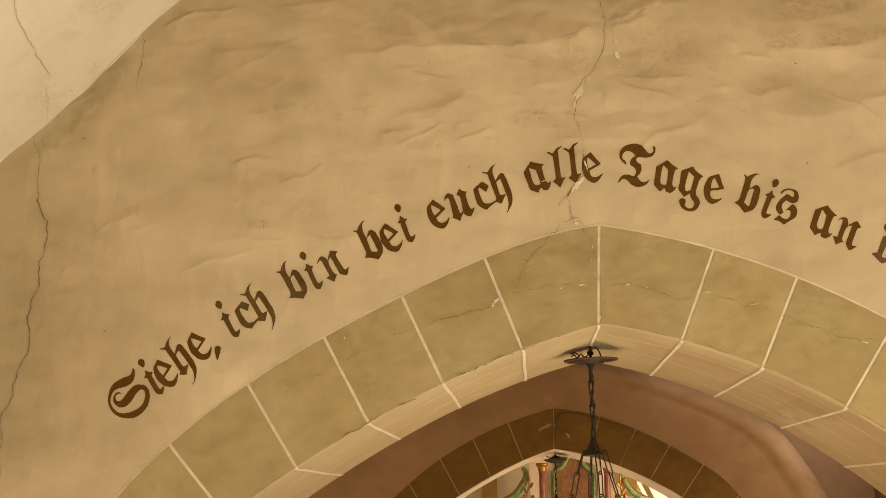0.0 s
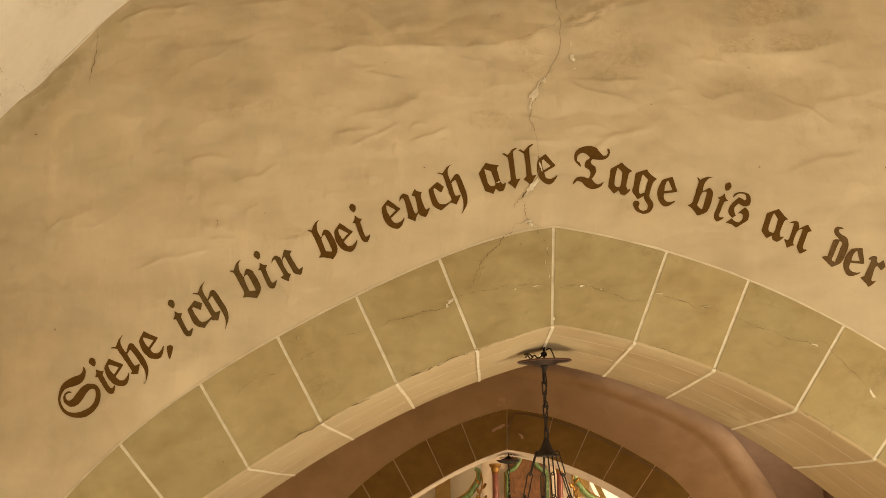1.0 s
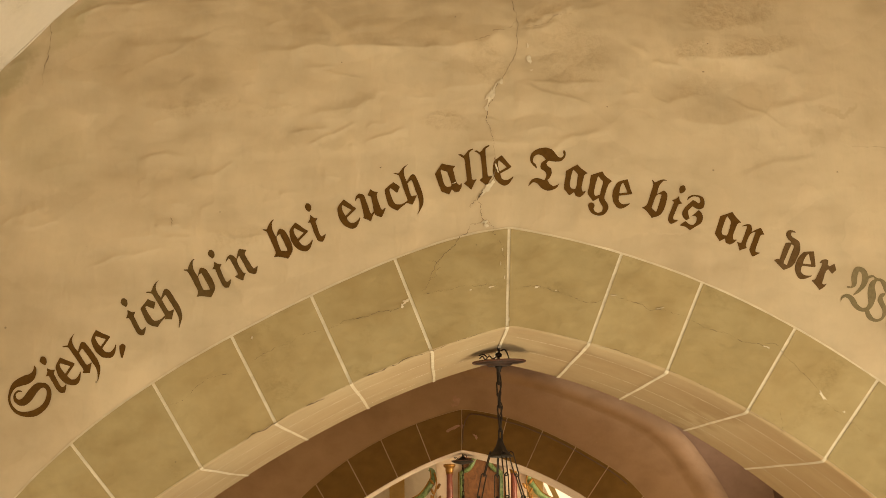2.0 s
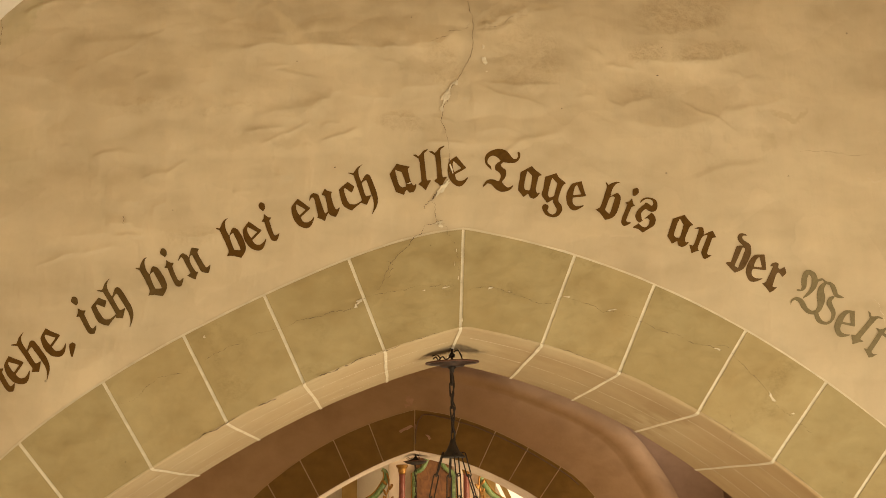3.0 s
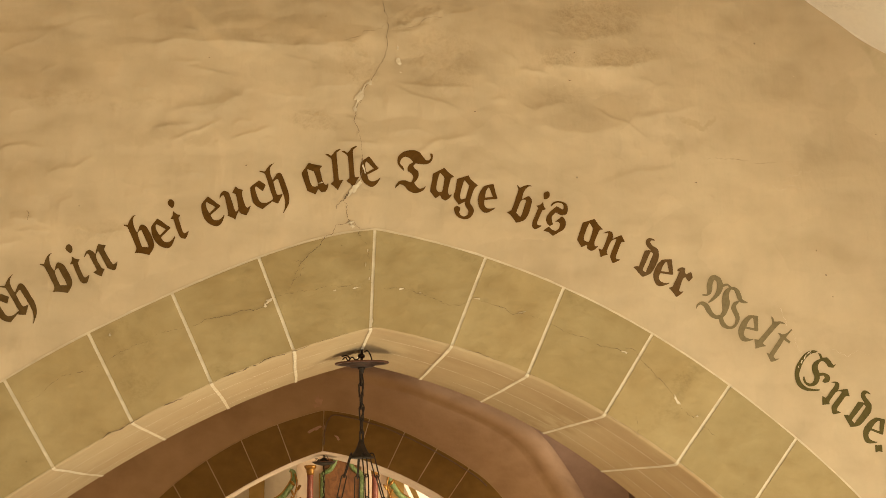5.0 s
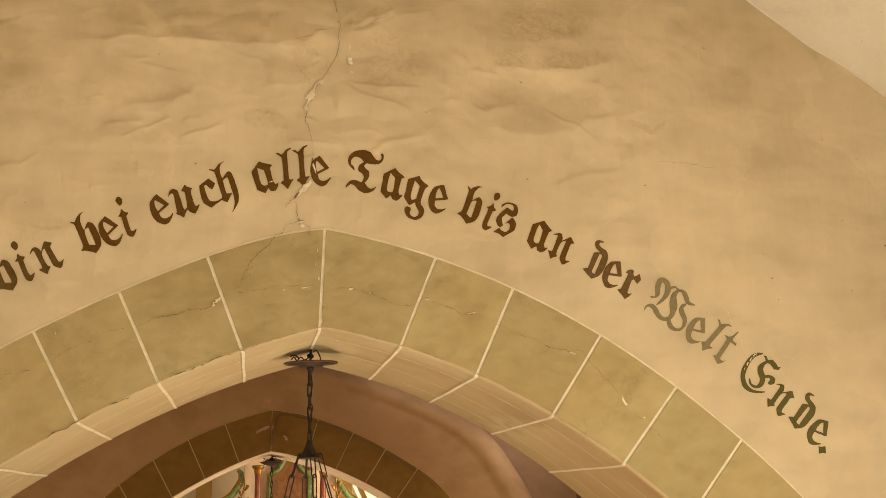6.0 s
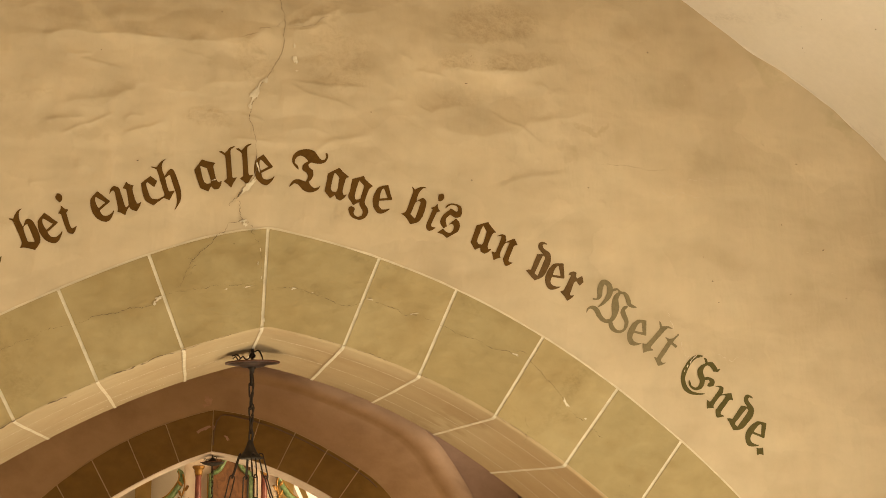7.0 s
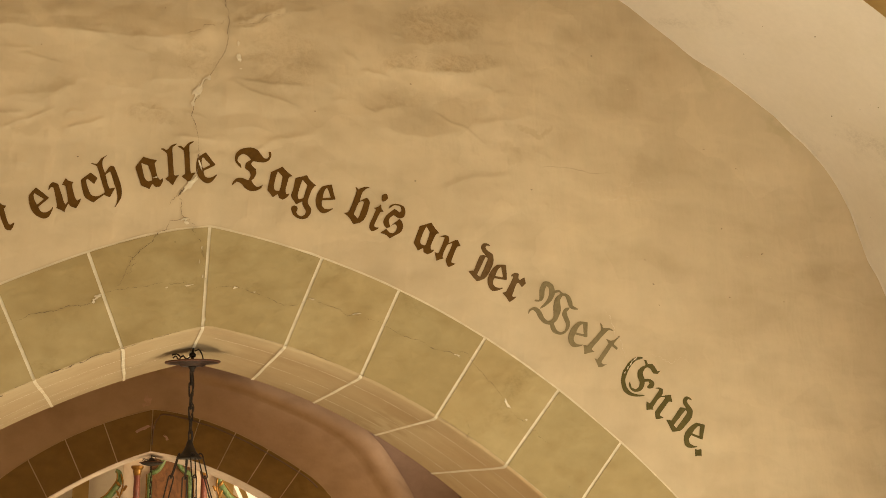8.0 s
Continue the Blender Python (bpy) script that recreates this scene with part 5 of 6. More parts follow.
def chandelier(where, label, cap=False):
    """An iron crown that hangs on a chain from a hook and a flat disc under the arch."""
    root = tagged(new("chandelier"), label, "chandelier")
    root.location = where                       # the soffit above the hook
    part("ceiling_disc", lathe([(0.012, -0.098), (0.058, -0.097), (0.066, -0.091), (0.070, -0.086), (0.136, -0.0795), (0.136, -0.0725), (0.06, -0.071), (0.03, -0.062), (0.012, -0.060)], 40), M_PLATE, root, "thin rusty brown iron disc").matrix_local = pose(0, 0, 0, 1.6, -1.8, 0)
    part("disc_rim", lathe([(0.135, -0.0805), (0.1395, -0.080), (0.1415, -0.0765), (0.1395, -0.072), (0.135, -0.0715)], 40), M_RIM, root, "rust-red worn rim").matrix_local = pose(0, 0, 0, 1.6, -1.8, 0)
    part("hook", tube([[(0, 0, 0.02), (0.002, 0, -0.03), (0.0, 0, -0.06), (-0.008, 0, -0.10)]], 0.007), M_IRON, root)
    part("collar", lathe([(0.008, -0.128), (0.012, -0.126), (0.013, -0.112), (0.019, -0.106), (0.021, -0.098), (0.012, -0.096)], 18), M_IRON, root)
    part("wire", tube([smooth_path(w, 5) for w in ([(0.004, -0.01, -0.035), (-0.03, -0.02, -0.062), (-0.05, -0.03, -0.048), (-0.07, -0.02, -0.066), (-0.085, -0.03, -0.05), (-0.10, -0.03, -0.062)],
                       [(0.010, -0.005, -0.02), (0.030, -0.01, -0.012), (0.046, -0.01, -0.035), (0.055, -0.02, -0.07)],
                       [(-0.06, -0.02, -0.055), (-0.08, -0.03, -0.040), (-0.105, -0.03, -0.046)])], 0.0035, 6), M_IRON, root, "loose dark supply wire")
    if cap:
        part("canopy", lathe([(0.012, -0.122), (0.045, -0.118), (0.10, -0.104), (0.128, -0.088), (0.128, -0.080), (0.05, -0.060), (0.014, -0.030)], 32), M_IRON, root, "black domed iron cap")
    part("terminal", lathe([(0.006, -0.052), (0.016, -0.048), (0.018, -0.036), (0.010, -0.026)], 12), M_IRON, root)
    chain((-0.004, 0, -0.125), (0.003, 0, -0.49), LINK_SHORT, 0.061, root, 20)
    part("lead", tube([smooth_path([(0.004, 0, -0.13), (0.010, -0.012, -0.2), (-0.006, -0.014, -0.26), (0.014, -0.012, -0.31), (-0.004, -0.014, -0.37), (0.008, -0.012, -0.43), (0.003, 0, -0.49)], 6)], 0.0034, 6), M_IRON, root)
    part("cone", lathe([(0.010, -0.470), (0.014, -0.480), (0.020, -0.500), (0.034, -0.530), (0.054, -0.552), (0.064, -0.558), (0.064, -0.566), (0.010, -0.562)], 28), M_IRON, root, "dark iron funnel")
    R, drop = 0.34, -1.55
    for k, ang in enumerate((195, 283, 15, 98)):
        c, s = math.cos(math.radians(ang)), math.sin(math.radians(ang))
        chain((0.056 * c, 0.056 * s, -0.545), (R * c, R * s, drop), LINK_LONG, 0.117, root, 20 * k, 90)
        a = k * 90 + 65
        c, s = math.cos(math.radians(a)), math.sin(math.radians(a))
        lamp = part("candle_sleeve", lathe([(0.014, 0.0), (0.014, 0.10), (0.010, 0.105)], 14), M_CANDLE, root)
        lamp.location = (R * c, R * s, drop + 0.03)
        part("drip_pan", lathe([(0.006, -0.02), (0.03, -0.012), (0.045, 0.0), (0.044, 0.003), (0.008, 0.002)], 18), M_IRON, lamp)
        bulb = part("bulb", lathe([(0.008, 0.10), (0.016, 0.12), (0.019, 0.14), (0.013, 0.165), (0.003, 0.185)], 14), M_BULB, lamp, "glowing candle-shaped bulb")
        bulb.visible_shadow = False
    ring = [(R * math.cos(2 * math.pi * i / 48), R * math.sin(2 * math.pi * i / 48), drop) for i in range(48)]
    part("ring", tube([ring], 0.013, 8, True), M_IRON, root)
    return root


part("cable", tube([cable], 0.0062, 8), M_CABLE, wall_choir, "dark cable clipped along the arch")
CH1 = (-0.022, 0.655, EYE + 0.922)
CH2 = (0.062, X_END + 0.52, EYE + 0.845)
chandelier(CH1, "dark wrought-iron chandelier chained to the arch soffit")
chandelier(CH2, "dark iron chandelier hanging under the choir arch", cap=True)
for c in (CH1, CH2):
    for k in range(4):
        a = math.radians(k * 90 + 65)
        point_lamp("candle_bulb_light", (c[0] + 0.34 * math.cos(a), c[1] + 0.34 * math.sin(a), c[2] - 1.37), BULB_POWER, WARM, 0.02)

# ---------------------------------------------------------------- altar in the choir
ALTAR_Y, ALTAR_X = 13.0, 0.46
altar = tagged(new("altar_retable"), "carved baroque altar with red marbled columns and green frame", "altar")
altar.location = (ALTAR_X, ALTAR_Y, 0.0)


def local_box(name, x0, x1, y0, y1, z0, z1, mat, parent, bevel=0.01, label=""):
    bm = bmesh.new()
    bmesh.ops.create_cube(bm, size=1.0, matrix=Matrix.LocRotScale(((x0 + x1) / 2, (y0 + y1) / 2, (z0 + z1) / 2), None, (x1 - x0, y1 - y0, z1 - z0)))
    bmesh.ops.bevel(bm, geom=list(bm.edges), offset=bevel, segments=2, profile=0.6, affect="EDGES")
    return part(name, bm, mat, parent, label, smooth=False)


Z = EYE
local_box("altar_table", -1.2, 1.2, -0.7, 0.3, 0.0, 1.1, M_CREAM, altar)
local_box("back_panel", -0.66, 0.66, 0.02, 0.16, 1.1, Z + 1.25, M_CREAM, altar, label="cream painted back board")
local_box("painted_panel", -0.27, 0.27, -0.03, 0.015, 1.6, Z + 1.15, M_PANEL, altar, label="dark brown painted altar picture")
for s in (-1, 1):
    col = part("column", lathe([(0.048, Z - 2.2), (0.047, Z + 0.3), (0.042, Z + 0.755), (0.05, Z + 0.765), (0.05, Z + 0.775)], 24), M_MARBLE, altar, "red marbled column")
    col.location = (s * 0.465, -0.16, 0)
    part("capital", lathe([(0.047, Z + 0.775), (0.052, Z + 0.80), (0.062, Z + 0.83), (0.056, Z + 0.845), (0.08, Z + 0.875), (0.088, Z + 0.885), (0.088, Z + 0.91), (0.07, Z + 0.915)], 16), M_GILT, col, "gilded leafy capital")
    # green frame: upright, then a curve that swings in over the picture
    path = [(s * 0.285, -0.05, 1.6), (s * 0.285, -0.05, Z + 0.80), (s * 0.26, -0.05, Z + 0.815), (s * 0.21, -0.05, Z + 0.83), (s * 0.165, -0.05, Z + 0.865), (s * 0.13, -0.05, Z + 0.92), (s * 0.095, -0.05, Z + 1.0), (s * 0.04, -0.05, Z + 1.06)]
    part("green_frame", tube([path], 0.034, 10), M_GREEN, altar, "green marbled moulding")
    edge = [(x + s * 0.045, y - 0.02, z) for x, y, z in path[:2]]
    part("gilt_fillet", tube([edge], 0.008, 8), M_GILT, altar)
    # volute: a quarter round scroll with a gilded inner edge
    vol = [(s * 0.76, -0.02, Z + 0.85), (s * 0.705, -0.02, Z + 0.815), (s * 0.70, -0.02, Z + 0.70), (s * 0.765, -0.02, Z + 0.585), (s * 0.85, -0.02, Z + 0.48), (s * 0.96, -0.02, Z + 0.41), (s * 1.04, -0.02, Z + 0.38)]
    part("volute", tube([smooth_path(vol, 6)], lambda f: 0.026 + 0.020 * math.sin(math.pi * f), 10), M_GREEN, altar, "green scrolled side volute")
    rim = [(x + s * 0.038, y - 0.02, z + 0.030) for x, y, z in vol[1:]]
    part("gilt_fillet", tube([smooth_path(rim, 6)], 0.010, 8), M_GILT, altar)
    local_box("wing_board", min(s * 0.66, s * 0.98), max(s * 0.66, s * 0.98), 0.03, 0.09, Z - 0.6, Z + 0.44, M_CREAM, altar)
    # gilded tendrils between column and volute
    stem = [(s * 0.685, -0.06, Z + 0.80), (s * 0.655, -0.08, Z + 0.68), (s * 0.665, -0.08, Z + 0.56), (s * 0.70, -0.07, Z + 0.44), (s * 0.68, -0.07, Z + 0.30)]
    part("tendril", tube([smooth_path(stem, 6)], lambda f: 0.010 + 0.006 * math.sin(math.pi * f * 3) ** 2, 8), M_GILT, altar, "gilded leaf tendril")
    for dx, dz, turn in ((-0.05, 0.66, 40), (0.04, 0.60, -35), (-0.05, 0.53, 30), (-0.06, 0.43, 10), (0.05, 0.42, -30)):
        bm = bmesh.new()
        bmesh.ops.create_icosphere(bm, subdivisions=2, radius=0.5, matrix=Matrix.Translation((s * (0.665 - dx), -0.085, Z + dz)) @ pose(0, 0, 0, 0, s * turn, 0) @ Matrix.Diagonal((0.045, 0.03, 0.105, 1)))
        for v in bm.verts:
            v.co += 0.012 * noise.noise_vector(v.co * 28)
        part("leaf", bm, M_GILT, altar, "gilded carved leaf")

# ochre pilasters on the choir's east wall, and a glowing panel added for the bright spot beside the altar
for x in (-0.80, 1.42):
    tagged(local_box("pilaster", x - 0.12, x + 0.12, C_END - 0.14, C_END + 0.01, 0.0, EYE + 1.3, M_OCHRE, None, 0.02), "yellow ochre painted pilaster on the choir wall", "pilaster", group="choir pilasters")
M_PANE = glow("bright_pane", (1.0, 0.80, 0.52), 1.0)
M_LEAD = metal("window_lead", (0.05, 0.045, 0.04))
window = tagged(new("window_1"), "tall glowing panel with lead bars in a choir wall opening", "window", kind="structure")
cols, rows = 1, 3
pw, ph = (WX1 - WX0) / cols, (WZ1 - WZ0) / rows
for i in range(cols):
    for j in range(rows):
        local_box("pane", WX0 + i * pw + 0.012, WX0 + (i + 1) * pw - 0.012, C_END + 0.30, C_END + 0.312, WZ0 + j * ph + 0.012, WZ0 + (j + 1) * ph - 0.012, M_PANE, window, 0.002)
for i in range(cols + 1):
    local_box("lead_bar", WX0 + i * pw - 0.014, WX0 + i * pw + 0.014, C_END + 0.28, C_END + 0.33, WZ0, WZ1, M_LEAD, window, 0.003)
for j in range(rows + 1):
    local_box("lead_bar", WX0, WX1, C_END + 0.285, C_END + 0.325, WZ0 + j * ph - 0.012, WZ0 + j * ph + 0.012, M_LEAD, window, 0.003)
tagged(box("choir_outer_wall", WX0 - 0.4, WX1 + 0.4, C_END + 0.55, C_END + 0.6, 0, EYE + 2.6, M_VAULT), "plain plastered wall outside the choir window", "wall", kind="structure")


def leaning_strip(x, wide, y0, y1, mat):
    """A leaning strip before the glowing panel, placed to fit the camera's view."""
    lean = -0.138 / 0.288
    v = []
    for z in (EYE - 0.6, EYE + 0.94):
        for y in (y0, y1):
            for w in (0.0, wide):
                v.append((x + w + lean * (z - EYE - 0.6), y, z))
    return mesh_object("reveal_strip", v, [(0, 1, 3, 2), (4, 6, 7, 5), (0, 4, 5, 1), (2, 3, 7, 6), (0, 2, 6, 4), (1, 5, 7, 3)], mat, window)


leaning_strip(1.36, 0.255, C_END + 0.14, C_END + 0.27, M_CREAM)
leaning_strip(1.688, 0.085, C_END + 0.20, C_END + 0.26, M_OCHRE)
# ---------------------------------------------------------------- cracks, chips and small wear
M_CRACK = varied("crack_shadow", (0.10, 0.066, 0.034), (0.21, 0.145, 0.08), 14, 0.95)
M_FRESH = plaster("bare_pale_plaster", (0.70, 0.62, 0.47), (0.62, 0.53, 0.39), (0.55, 0.45, 0.31), bump=0.6, big=4.0)


def jagged(pts, size, rounds=4, rough=0.38):
    """Break a coarse line into a crooked one."""
    for r in range(rounds):
        out = []
        for (xa, za), (xb, zb) in zip(pts, pts[1:]):
            l = math.hypot(xb - xa, zb - za)
            k = random.uniform(-rough, rough) * l * size * (0.55 + 0.2 * r)
            out += [(xa, za), ((xa + xb) / 2 - (zb - za) / (l + 1e-9) * k, (za + zb) / 2 + (xb - xa) / (l + 1e-9) * k)]
        pts = out + [pts[-1]]
    return pts


def crack(pts, width, mat=None, lift_y=0.0048, size=0.8, gaps=0.0, name="crack", rounds=5):
    """A dark hairline in the plaster of the arch wall, as wide as its profile of noise says; it follows the swelling of the wall."""
    pts = [(x, EYE + z) for x, z in pts]
    pts = jagged(pts, size, rounds)
    seed = random.uniform(0, 50)
    verts, faces = [], []
    n = len(pts)
    for i, (x, z) in enumerate(pts):
        a, b = pts[max(0, i - 1)], pts[min(n - 1, i + 1)]
        l = math.hypot(b[0] - a[0], b[1] - a[1]) + 1e-9
        w = 0.55 * width * (0.6 + 1.1 * noise.noise(Vector((i * 0.37, seed, 0)))) * min(1, 0.15 + 4 * i / n, 0.15 + 4 * (n - 1 - i) / n)
        w = max(w, width * 0.1) if not gaps or noise.noise(Vector((i * 0.09, seed, 7))) > gaps - 0.5 else 0.0002
        nx, nz = -(b[1] - a[1]) / l, (b[0] - a[0]) / l
        for s in (-1, 1):
            X, Z = x + s * nx * w / 2, z + s * nz * w / 2
            verts.append((X, -relief(X, Z) - lift_y, Z))
    for i in range(n - 1):
        faces.append((2 * i, 2 * i + 1, 2 * i + 3, 2 * i + 2))
    return mesh_object(name, verts, faces, mat or M_CRACK, wall_arch)


def chip(x, z, w, h, turn=0.0, mat=None, name="plaster_chip", lift_y=0.005):
    """A small ragged flake where the paint has come off."""
    z += EYE
    n, seed = 18, random.uniform(0, 90)
    c, s = math.cos(math.radians(turn)), math.sin(math.radians(turn))
    verts = [(x, -relief(x, z) - lift_y - 0.001, z)]
    for k in range(n):
        a = 2 * math.pi * k / n
        r = 0.62 + 0.75 * noise.noise(Vector((math.cos(a) * 1.7, math.sin(a) * 1.7, seed)))
        u, v = r * w / 2 * math.cos(a), r * h / 2 * math.sin(a)
        X, Z = x + u * c - v * s, z + u * s + v * c
        verts.append((X, -relief(X, Z) - lift_y, Z))
    return mesh_object(name, verts, [(0, 1 + k, 1 + (k + 1) % n) for k in range(n)], mat or M_FRESH, wall_arch)


# the long crack above the keystone
MAIN = [(0.03, 2.95), (0.03, 2.72), (0.041, 2.559), (0.065, 2.439), (0.060, 2.336), (0.010, 2.219), (-0.050, 2.119), (-0.090, 2.018), (-0.104, 1.946), (-0.071, 1.859), (-0.065, 1.788)]
crack(MAIN, 0.0055, size=0.35)
crack([(-0.065, 1.788), (-0.057, 1.717), (-0.072, 1.655), (-0.123, 1.591)], 0.008, size=0.4)
crack([(-0.095, 1.622), (-0.123, 1.591), (-0.152, 1.546)], 0.022, size=0.4)
crack([(-0.152, 1.546), (-0.19, 1.505)], 0.004)
crack([(-0.149, 1.544), (-0.132, 1.479), (-0.118, 1.440)], 0.004)
crack([(-0.100, 1.447), (-0.140, 1.434), (-0.187, 1.425)], 0.005, size=0.5, lift_y=0.0095)
crack([(-0.187, 1.425), (-0.202, 1.383), (-0.285, 1.302), (-0.340, 1.248), (-0.388, 1.14)], 0.0058, size=0.4, lift_y=0.0098)
crack([(-0.118, 1.440), (-0.075, 1.415), (-0.03, 1.30), (-0.02, 1.20), (-0.02, 1.13)], 0.003, gaps=0.5, lift_y=0.0098)
crack([(0.106, 2.432), (0.176, 2.441), (0.261, 2.492), (0.374, 2.524)], 0.003, size=0.4, gaps=0.3)
crack([(-0.16, 2.36), (-0.06, 2.41), (0.05, 2.47)], 0.004, gaps=0.4)
for c in ((-0.073, 2.085, 0.050, 0.17, -24), (-0.098, 2.010, 0.026, 0.075, -10), (-0.030, 2.145, 0.03, 0.05, -30), (0.118, 2.26, 0.030, 0.065, 10), (0.112, 2.335, 0.018, 0.03, 0), (0.125, 2.205, 0.02, 0.016, 0),
          (-0.105, 1.60, 0.035, 0.10, -40), (-0.085, 1.625, 0.03, 0.07, -40), (-0.122, 1.438, 0.060, 0.022, 10), (-0.112, 1.425, 0.022, 0.050, 20), (-0.052, 1.70, 0.012, 0.09, 20)):
    chip(*c)
chip(-0.260, 1.632, 0.030, 0.010, 5)
# cracks through the painted stones
crack([(-1.62, 0.56), (-1.50, 0.62), (-1.41, 0.70), (-1.25, 0.75), (-1.12, 0.83), (-0.97, 0.905), (-0.842, 0.931)], 0.0035, size=0.38, gaps=0.35, lift_y=0.0095)
crack([(-0.842, 0.931), (-0.707, 0.977), (-0.573, 1.005), (-0.515, 1.025), (-0.480, 1.062)], 0.0055, size=0.38, lift_y=0.0095)
crack([(-0.480, 1.062), (-0.424, 1.086), (-0.277, 1.110), (-0.170, 1.122), (-0.05, 1.130)], 0.003, size=0.38, gaps=0.35, lift_y=0.0095)
crack([(-0.388, 1.25), (-0.33, 1.22), (-0.39, 1.14), (-0.42, 1.10)], 0.003, gaps=0.3, lift_y=0.0095)
crack([(0.022, 1.110), (0.136, 1.121), (0.228, 1.095), (0.332, 1.050), (0.400, 1.040), (0.464, 1.073)], 0.004, size=0.38, gaps=0.25, lift_y=0.0095)
crack([(0.464, 1.073), (0.593, 1.040), (0.66, 1.00), (0.709, 1.005), (0.825, 0.970)], 0.004, size=0.38, gaps=0.3, lift_y=0.0095)
crack([(0.825, 0.960), (0.955, 0.905), (1.053, 0.870), (1.170, 0.838), (1.225, 0.815)], 0.0045, size=0.38, gaps=0.15, lift_y=0.0095)
crack([(1.19, 0.845), (1.250, 0.834), (1.300, 0.770), (1.378, 0.688), (1.440, 0.600)], 0.0042, size=0.38, gaps=0.15, lift_y=0.0095)
crack([(1.47, 0.57), (1.56, 0.48), (1.66, 0.40)], 0.003, gaps=0.4, lift_y=0.0095)
crack([(1.24, 0.40), (1.26, 0.47), (1.25, 0.53)], 0.003, gaps=0.4, lift_y=0.0095)
for c in ((-0.500, 1.052, 0.050, 0.026, 25), (-0.515, 1.030, 0.016, 0.03, 10), (-1.218, 0.884, 0.016, 0.02, 0), (-0.045, 1.235, 0.010, 0.03, 0), (-0.028, 1.165, 0.010, 0.035, 0), (-0.09, 1.12, 0.05, 0.010, 8), (-0.19, 1.105, 0.022, 0.008, 0),
          (0.123, 1.118, 0.028, 0.014, 0), (0.215, 1.100, 0.014, 0.008, 0), (0.490, 1.075, 0.05, 0.010, -8), (0.70, 1.01, 0.06, 0.008, 10), (1.205, 0.822, 0.05, 0.012, -20), (1.452, 0.592, 0.022, 0.070, 32), (1.55, 0.515, 0.02, 0.014, 0),
          (-0.012, 0.965, 0.012, 0.03, 0), (-0.035, 1.30, 0.008, 0.02, 0)):
    chip(*c, lift_y=0.010)
# the paint has split from the arris on the north side
for xa, xb, w in ((-1.30, -0.78, 0.008), (-0.74, -0.30, 0.009), (-0.28, -0.12, 0.004), (0.20, 0.34, 0.003), (0.40, 0.60, 0.004), (0.725, 0.77, 0.006), (0.86, 0.97, 0.004), (1.10, 1.30, 0.004)):
    crack([(x, along(INT, x)[1] - EYE + arris(x, 0) - 0.002) for x in (xa, (2 * xa + xb) / 3, (xa + 2 * xb) / 3, xb)], w, size=0.25, gaps=0.25, lift_y=0.0095)
# the settlement crack near the north vault springing, and hair cracks
crack([(-2.779, 1.932), (-2.746, 1.756), (-2.736, 1.583), (-2.682, 1.482), (-2.689, 1.354), (-2.726, 1.131), (-2.743, 0.938), (-2.747, 0.829), (-2.791, 0.735), (-2.800, 0.654), (-2.841, 0.574), (-2.844, 0.401), (-2.86, 0.2)], 0.0105, size=0.45)
crack([(-2.70, 1.93), (-2.74, 1.90), (-2.72, 1.87)], 0.004)
crack([(-2.245, 2.475), (-2.240, 2.332), (-2.266, 2.139)], 0.006, size=0.3)
crack([(1.67, 1.80), (1.80, 1.805), (1.92, 1.785), (2.04, 1.79)], 0.003, size=0.4, gaps=0.3)
crack([(1.938, 1.665), (2.10, 1.675), (2.34, 1.685)], 0.004, M_FRESH, gaps=0.4, name="scratch")
crack([(1.93, 1.70), (2.15, 1.74), (2.33, 1.755)], 0.003, M_FRESH, gaps=0.4, name="scratch")
crack([(1.98, 1.07), (2.02, 1.00), (2.03, 0.95), (2.07, 0.88), (2.09, 0.83)], 0.004, M_FRESH, name="scratch")
crack([(2.09, 0.83), (2.25, 0.84), (2.45, 0.82)], 0.003, M_FRESH, gaps=0.3, name="scratch")
crack([(-1.62, 1.42), (-1.625, 1.47)], 0.005)
for _ in range(46):
    x, h = random.uniform(-2.6, 3.0), random.uniform(0.9, 2.5)
    if h > along(EXT, x)[1] - EYE + 0.32 and h < 2.45 - 0.12 * abs(x) ** 1.6 + 0.3:
        chip(x, h, random.uniform(0.006, 0.02), random.uniform(0.004, 0.01), random.uniform(-40, 40), random.choice((M_CRACK, M_ROUGH, M_ROUGH)), "paint_pit")


def vault_crack(pts, width):
    """A hair crack in the nave vault, given as (degrees along the arc, metres from the arch wall)."""
    arc = 0.056                                 # metres along the arc to a degree
    pts = [(u / arc, y) for u, y in jagged([(d * arc, y) for d, y in pts], 0.5, 3)]
    verts = []
    n = len(pts)
    for i, (d, y) in enumerate(pts):
        a = math.radians(d)
        x, z = vault_point(a, y)
        k = 0.02 * noise.noise(Vector((a * 3.0, y * 1.1, 2.0))) * min(1, -y * 2)
        x, z = x + k, z + k
        w = width * (0.65 + 0.7 * noise.noise(Vector((i * 0.3, 4, 4)))) * min(1, 0.2 + 5 * (n - 1 - i) / n)
        (da, ya), (db, yb) = pts[max(0, i - 1)], pts[min(n - 1, i + 1)]
        l = math.hypot((db - da) * arc, yb - ya) + 1e-9
        su, sy = -(yb - ya) / l * w, (db - da) * arc / l * w
        tx, tz = math.sin(a), math.cos(a)
        inx, inz = 0.006 * math.cos(a), -0.006 * math.sin(a)
        verts += [(x + inx - tx * su, y + 0.012 - sy, z + inz - tz * su), (x + inx + tx * su, y + 0.012 + sy, z + inz + tz * su)]
    return mesh_object("crack", verts, [(2 * i, 2 * i + 1, 2 * i + 3, 2 * i + 2) for i in range(n - 1)], M_CRACK, bpy.data.objects["ceiling"])


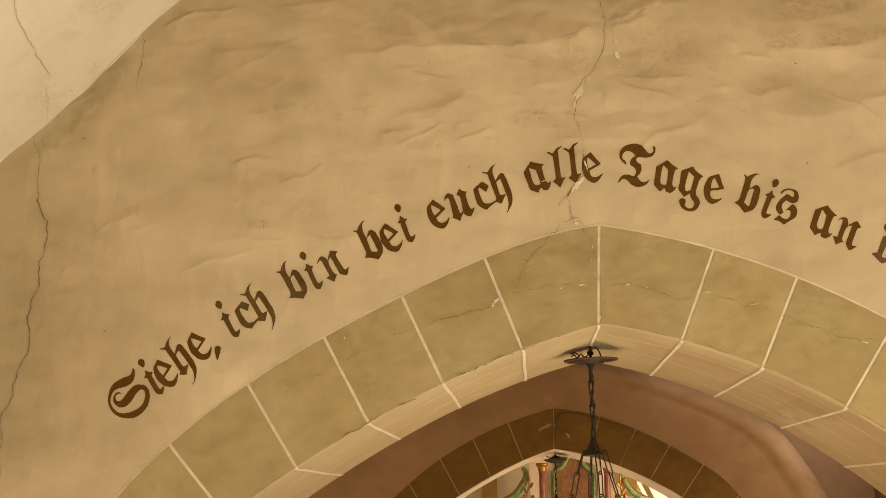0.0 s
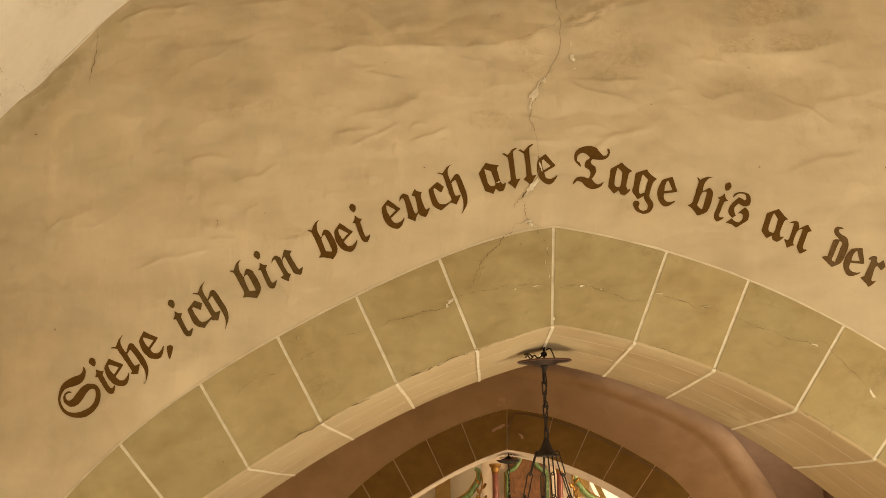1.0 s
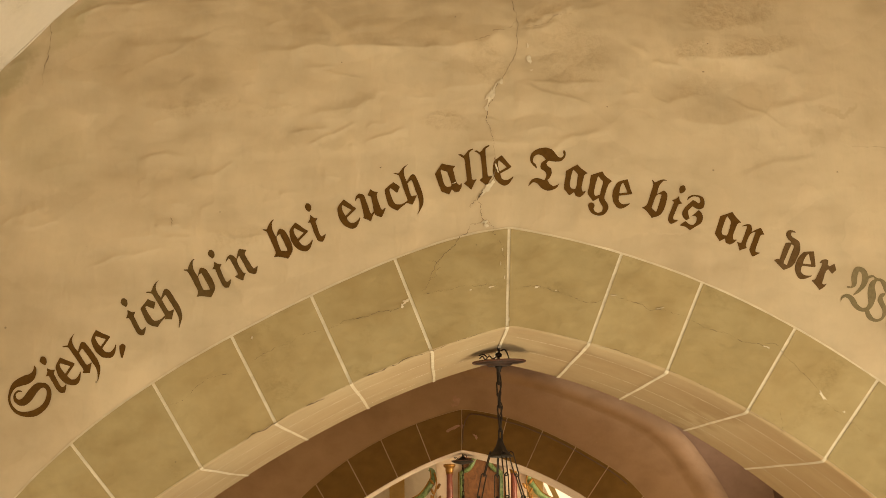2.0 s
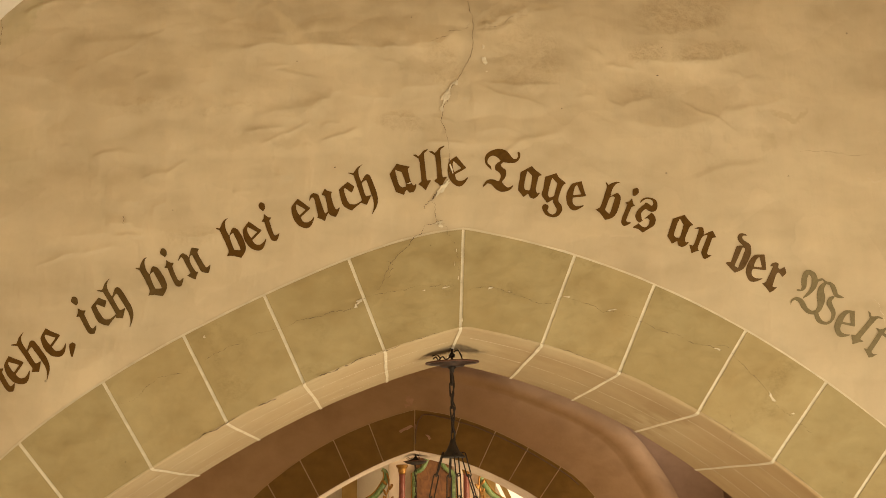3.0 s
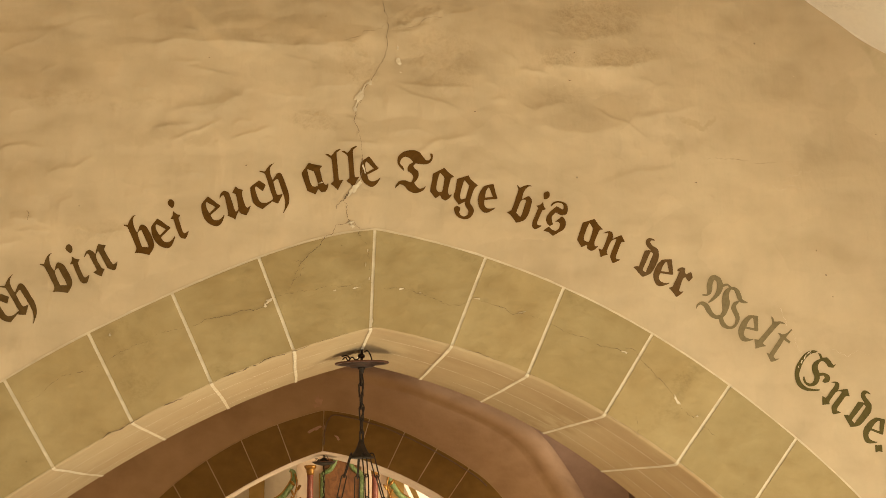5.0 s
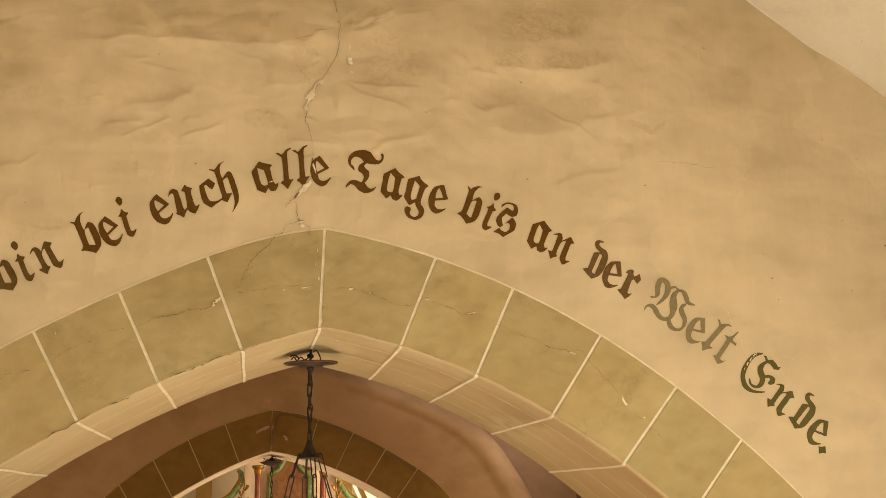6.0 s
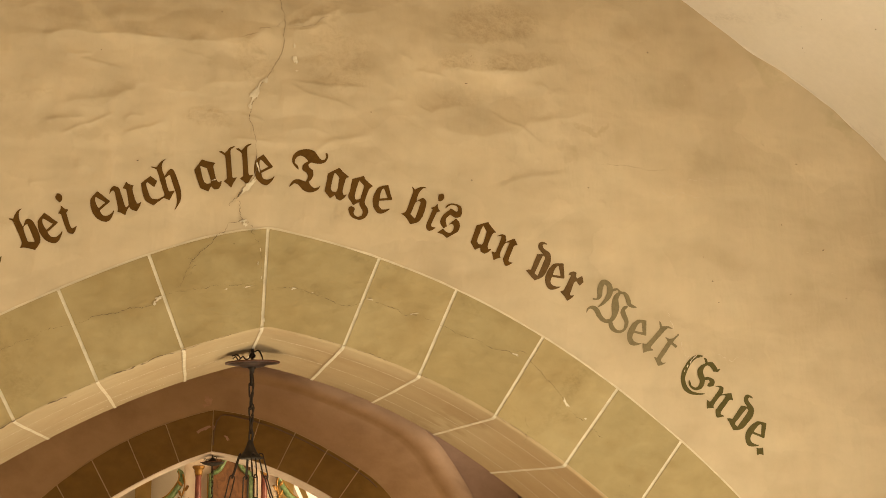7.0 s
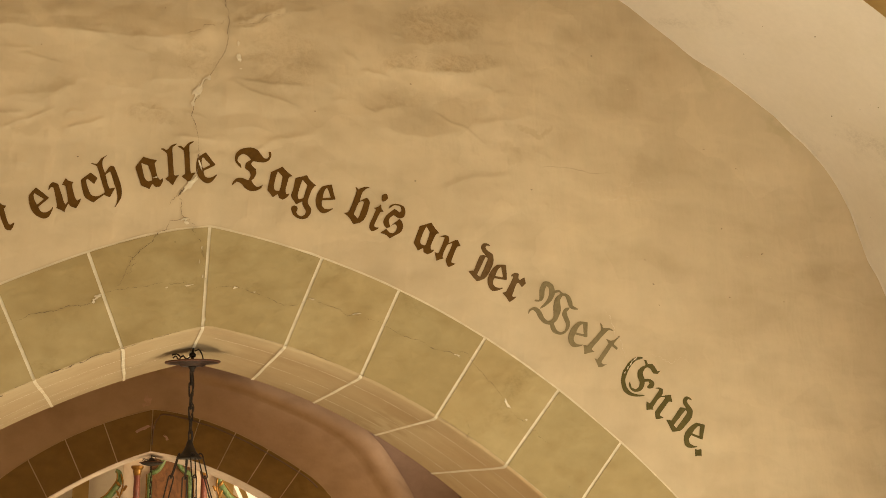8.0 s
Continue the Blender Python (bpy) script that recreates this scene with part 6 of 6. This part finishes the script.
vault_crack([(39.0, -1.2), (38.62, -1.044), (37.97, -0.951), (37.58, -0.828), (37.27, -0.756), (37.28, -0.687), (36.82, -0.576), (36.64, -0.483), (36.56, -0.417), (36.38, -0.357), (35.79, -0.354)], 0.0016)
vault_crack([(35.5, -0.31), (34.83, -0.252), (34.42, -0.171), (33.53, -0.09), (32.66, -0.03)], 0.0008)
vault_crack([(36.81, -0.171), (36.49, -0.018)], 0.0006)


def vault_speck(d, y, r):
    a = math.radians(d)
    x, z = vault_point(a, y)
    k = 0.02 * noise.noise(Vector((a * 3.0, y * 1.1, 2.0))) * min(1, -y * 2)
    x, z = x + k + 0.006 * math.cos(a), z + k - 0.006 * math.sin(a)
    t = (math.sin(a), math.cos(a))
    pts = []
    for i in range(7):
        b = 2 * math.pi * i / 7
        q = r * random.uniform(0.5, 1.2)
        pts.append((x + t[0] * q * math.cos(b), y + 0.012 + q * 1.6 * math.sin(b), z + t[1] * q * math.cos(b)))
    mesh_object("paint_pit", pts, [tuple(range(7))], M_CRACK, bpy.data.objects["ceiling"])


for d, y in ((38.6, -0.71), (36.1, -0.27), (31.4, -0.11), (27.9, -0.19), (133.6, -0.63), (134.7, -0.33), (145.2, -0.41), (146.2, -0.69), (146.8, -0.72), (149.5, -0.5), (137.5, -0.8)):
    vault_speck(d, y, random.uniform(0.0018, 0.004))


for c in ((2.094, 0.783, 0.012, 0.03, -30), (2.113, 0.806, 0.010, 0.035, -35), (2.136, 0.829, 0.012, 0.03, -45), (2.078, 0.760, 0.008, 0.02, -20)):
    chip(*c)
for x, z, w, h, turn in ((-0.05, 1.10, 0.24, 0.055, 24), (-0.10, 1.075, 0.16, 0.03, 32), (0.045, 1.12, 0.05, 0.12, 0), (0.20, 1.0, 0.15, 0.045, -48), (-0.015, 1.42, 0.12, 0.17, 8), (-0.05, 1.36, 0.10, 0.07, 0), (1.55, 0.93, 0.025, 0.02, 0)):
    n, seed = 16, random.uniform(0, 90)
    c, s = math.cos(math.radians(turn)), math.sin(math.radians(turn))
    verts = []
    for k in range(n):
        a = 2 * math.pi * k / n
        r = 0.6 + 0.7 * noise.noise(Vector((math.cos(a) * 1.6, math.sin(a) * 1.6, seed)))
        X, Z2 = x + r * (w / 2 * math.cos(a) * c - h / 2 * math.sin(a) * s), EYE + z + r * (w / 2 * math.cos(a) * s + h / 2 * math.sin(a) * c)
        verts.append((X, X_END - 0.0125 - relief(X, Z2) * 0.8, Z2))
    mesh_object("plaster_chip", verts, [tuple(range(n))], M_BARE, wall_choir)


def edge_bead(a0, a1):
    """The lip of plaster along the line where the vault meets the arch wall."""
    pts = []
    for i in range(71):
        a = math.radians(a0 + (a1 - a0) * i / 70)
        x, z = vault_point(a)
        k = 0.005 * noise.noise(Vector((a * 22, 1.5, 0)))
        pts.append((x + (0.002 + k) * math.cos(a), -relief(x, z) - 0.004, z - (0.002 + k) * math.sin(a)))
    return part("plaster_lip", tube([pts], lambda f: 0.0035 * (0.7 + 1.1 * noise.noise(Vector((f * 23, a0, 2)))) + 0.001, 8), M_VAULT, bpy.data.objects["ceiling"])


edge_bead(18, 66)
edge_bead(112, 172)
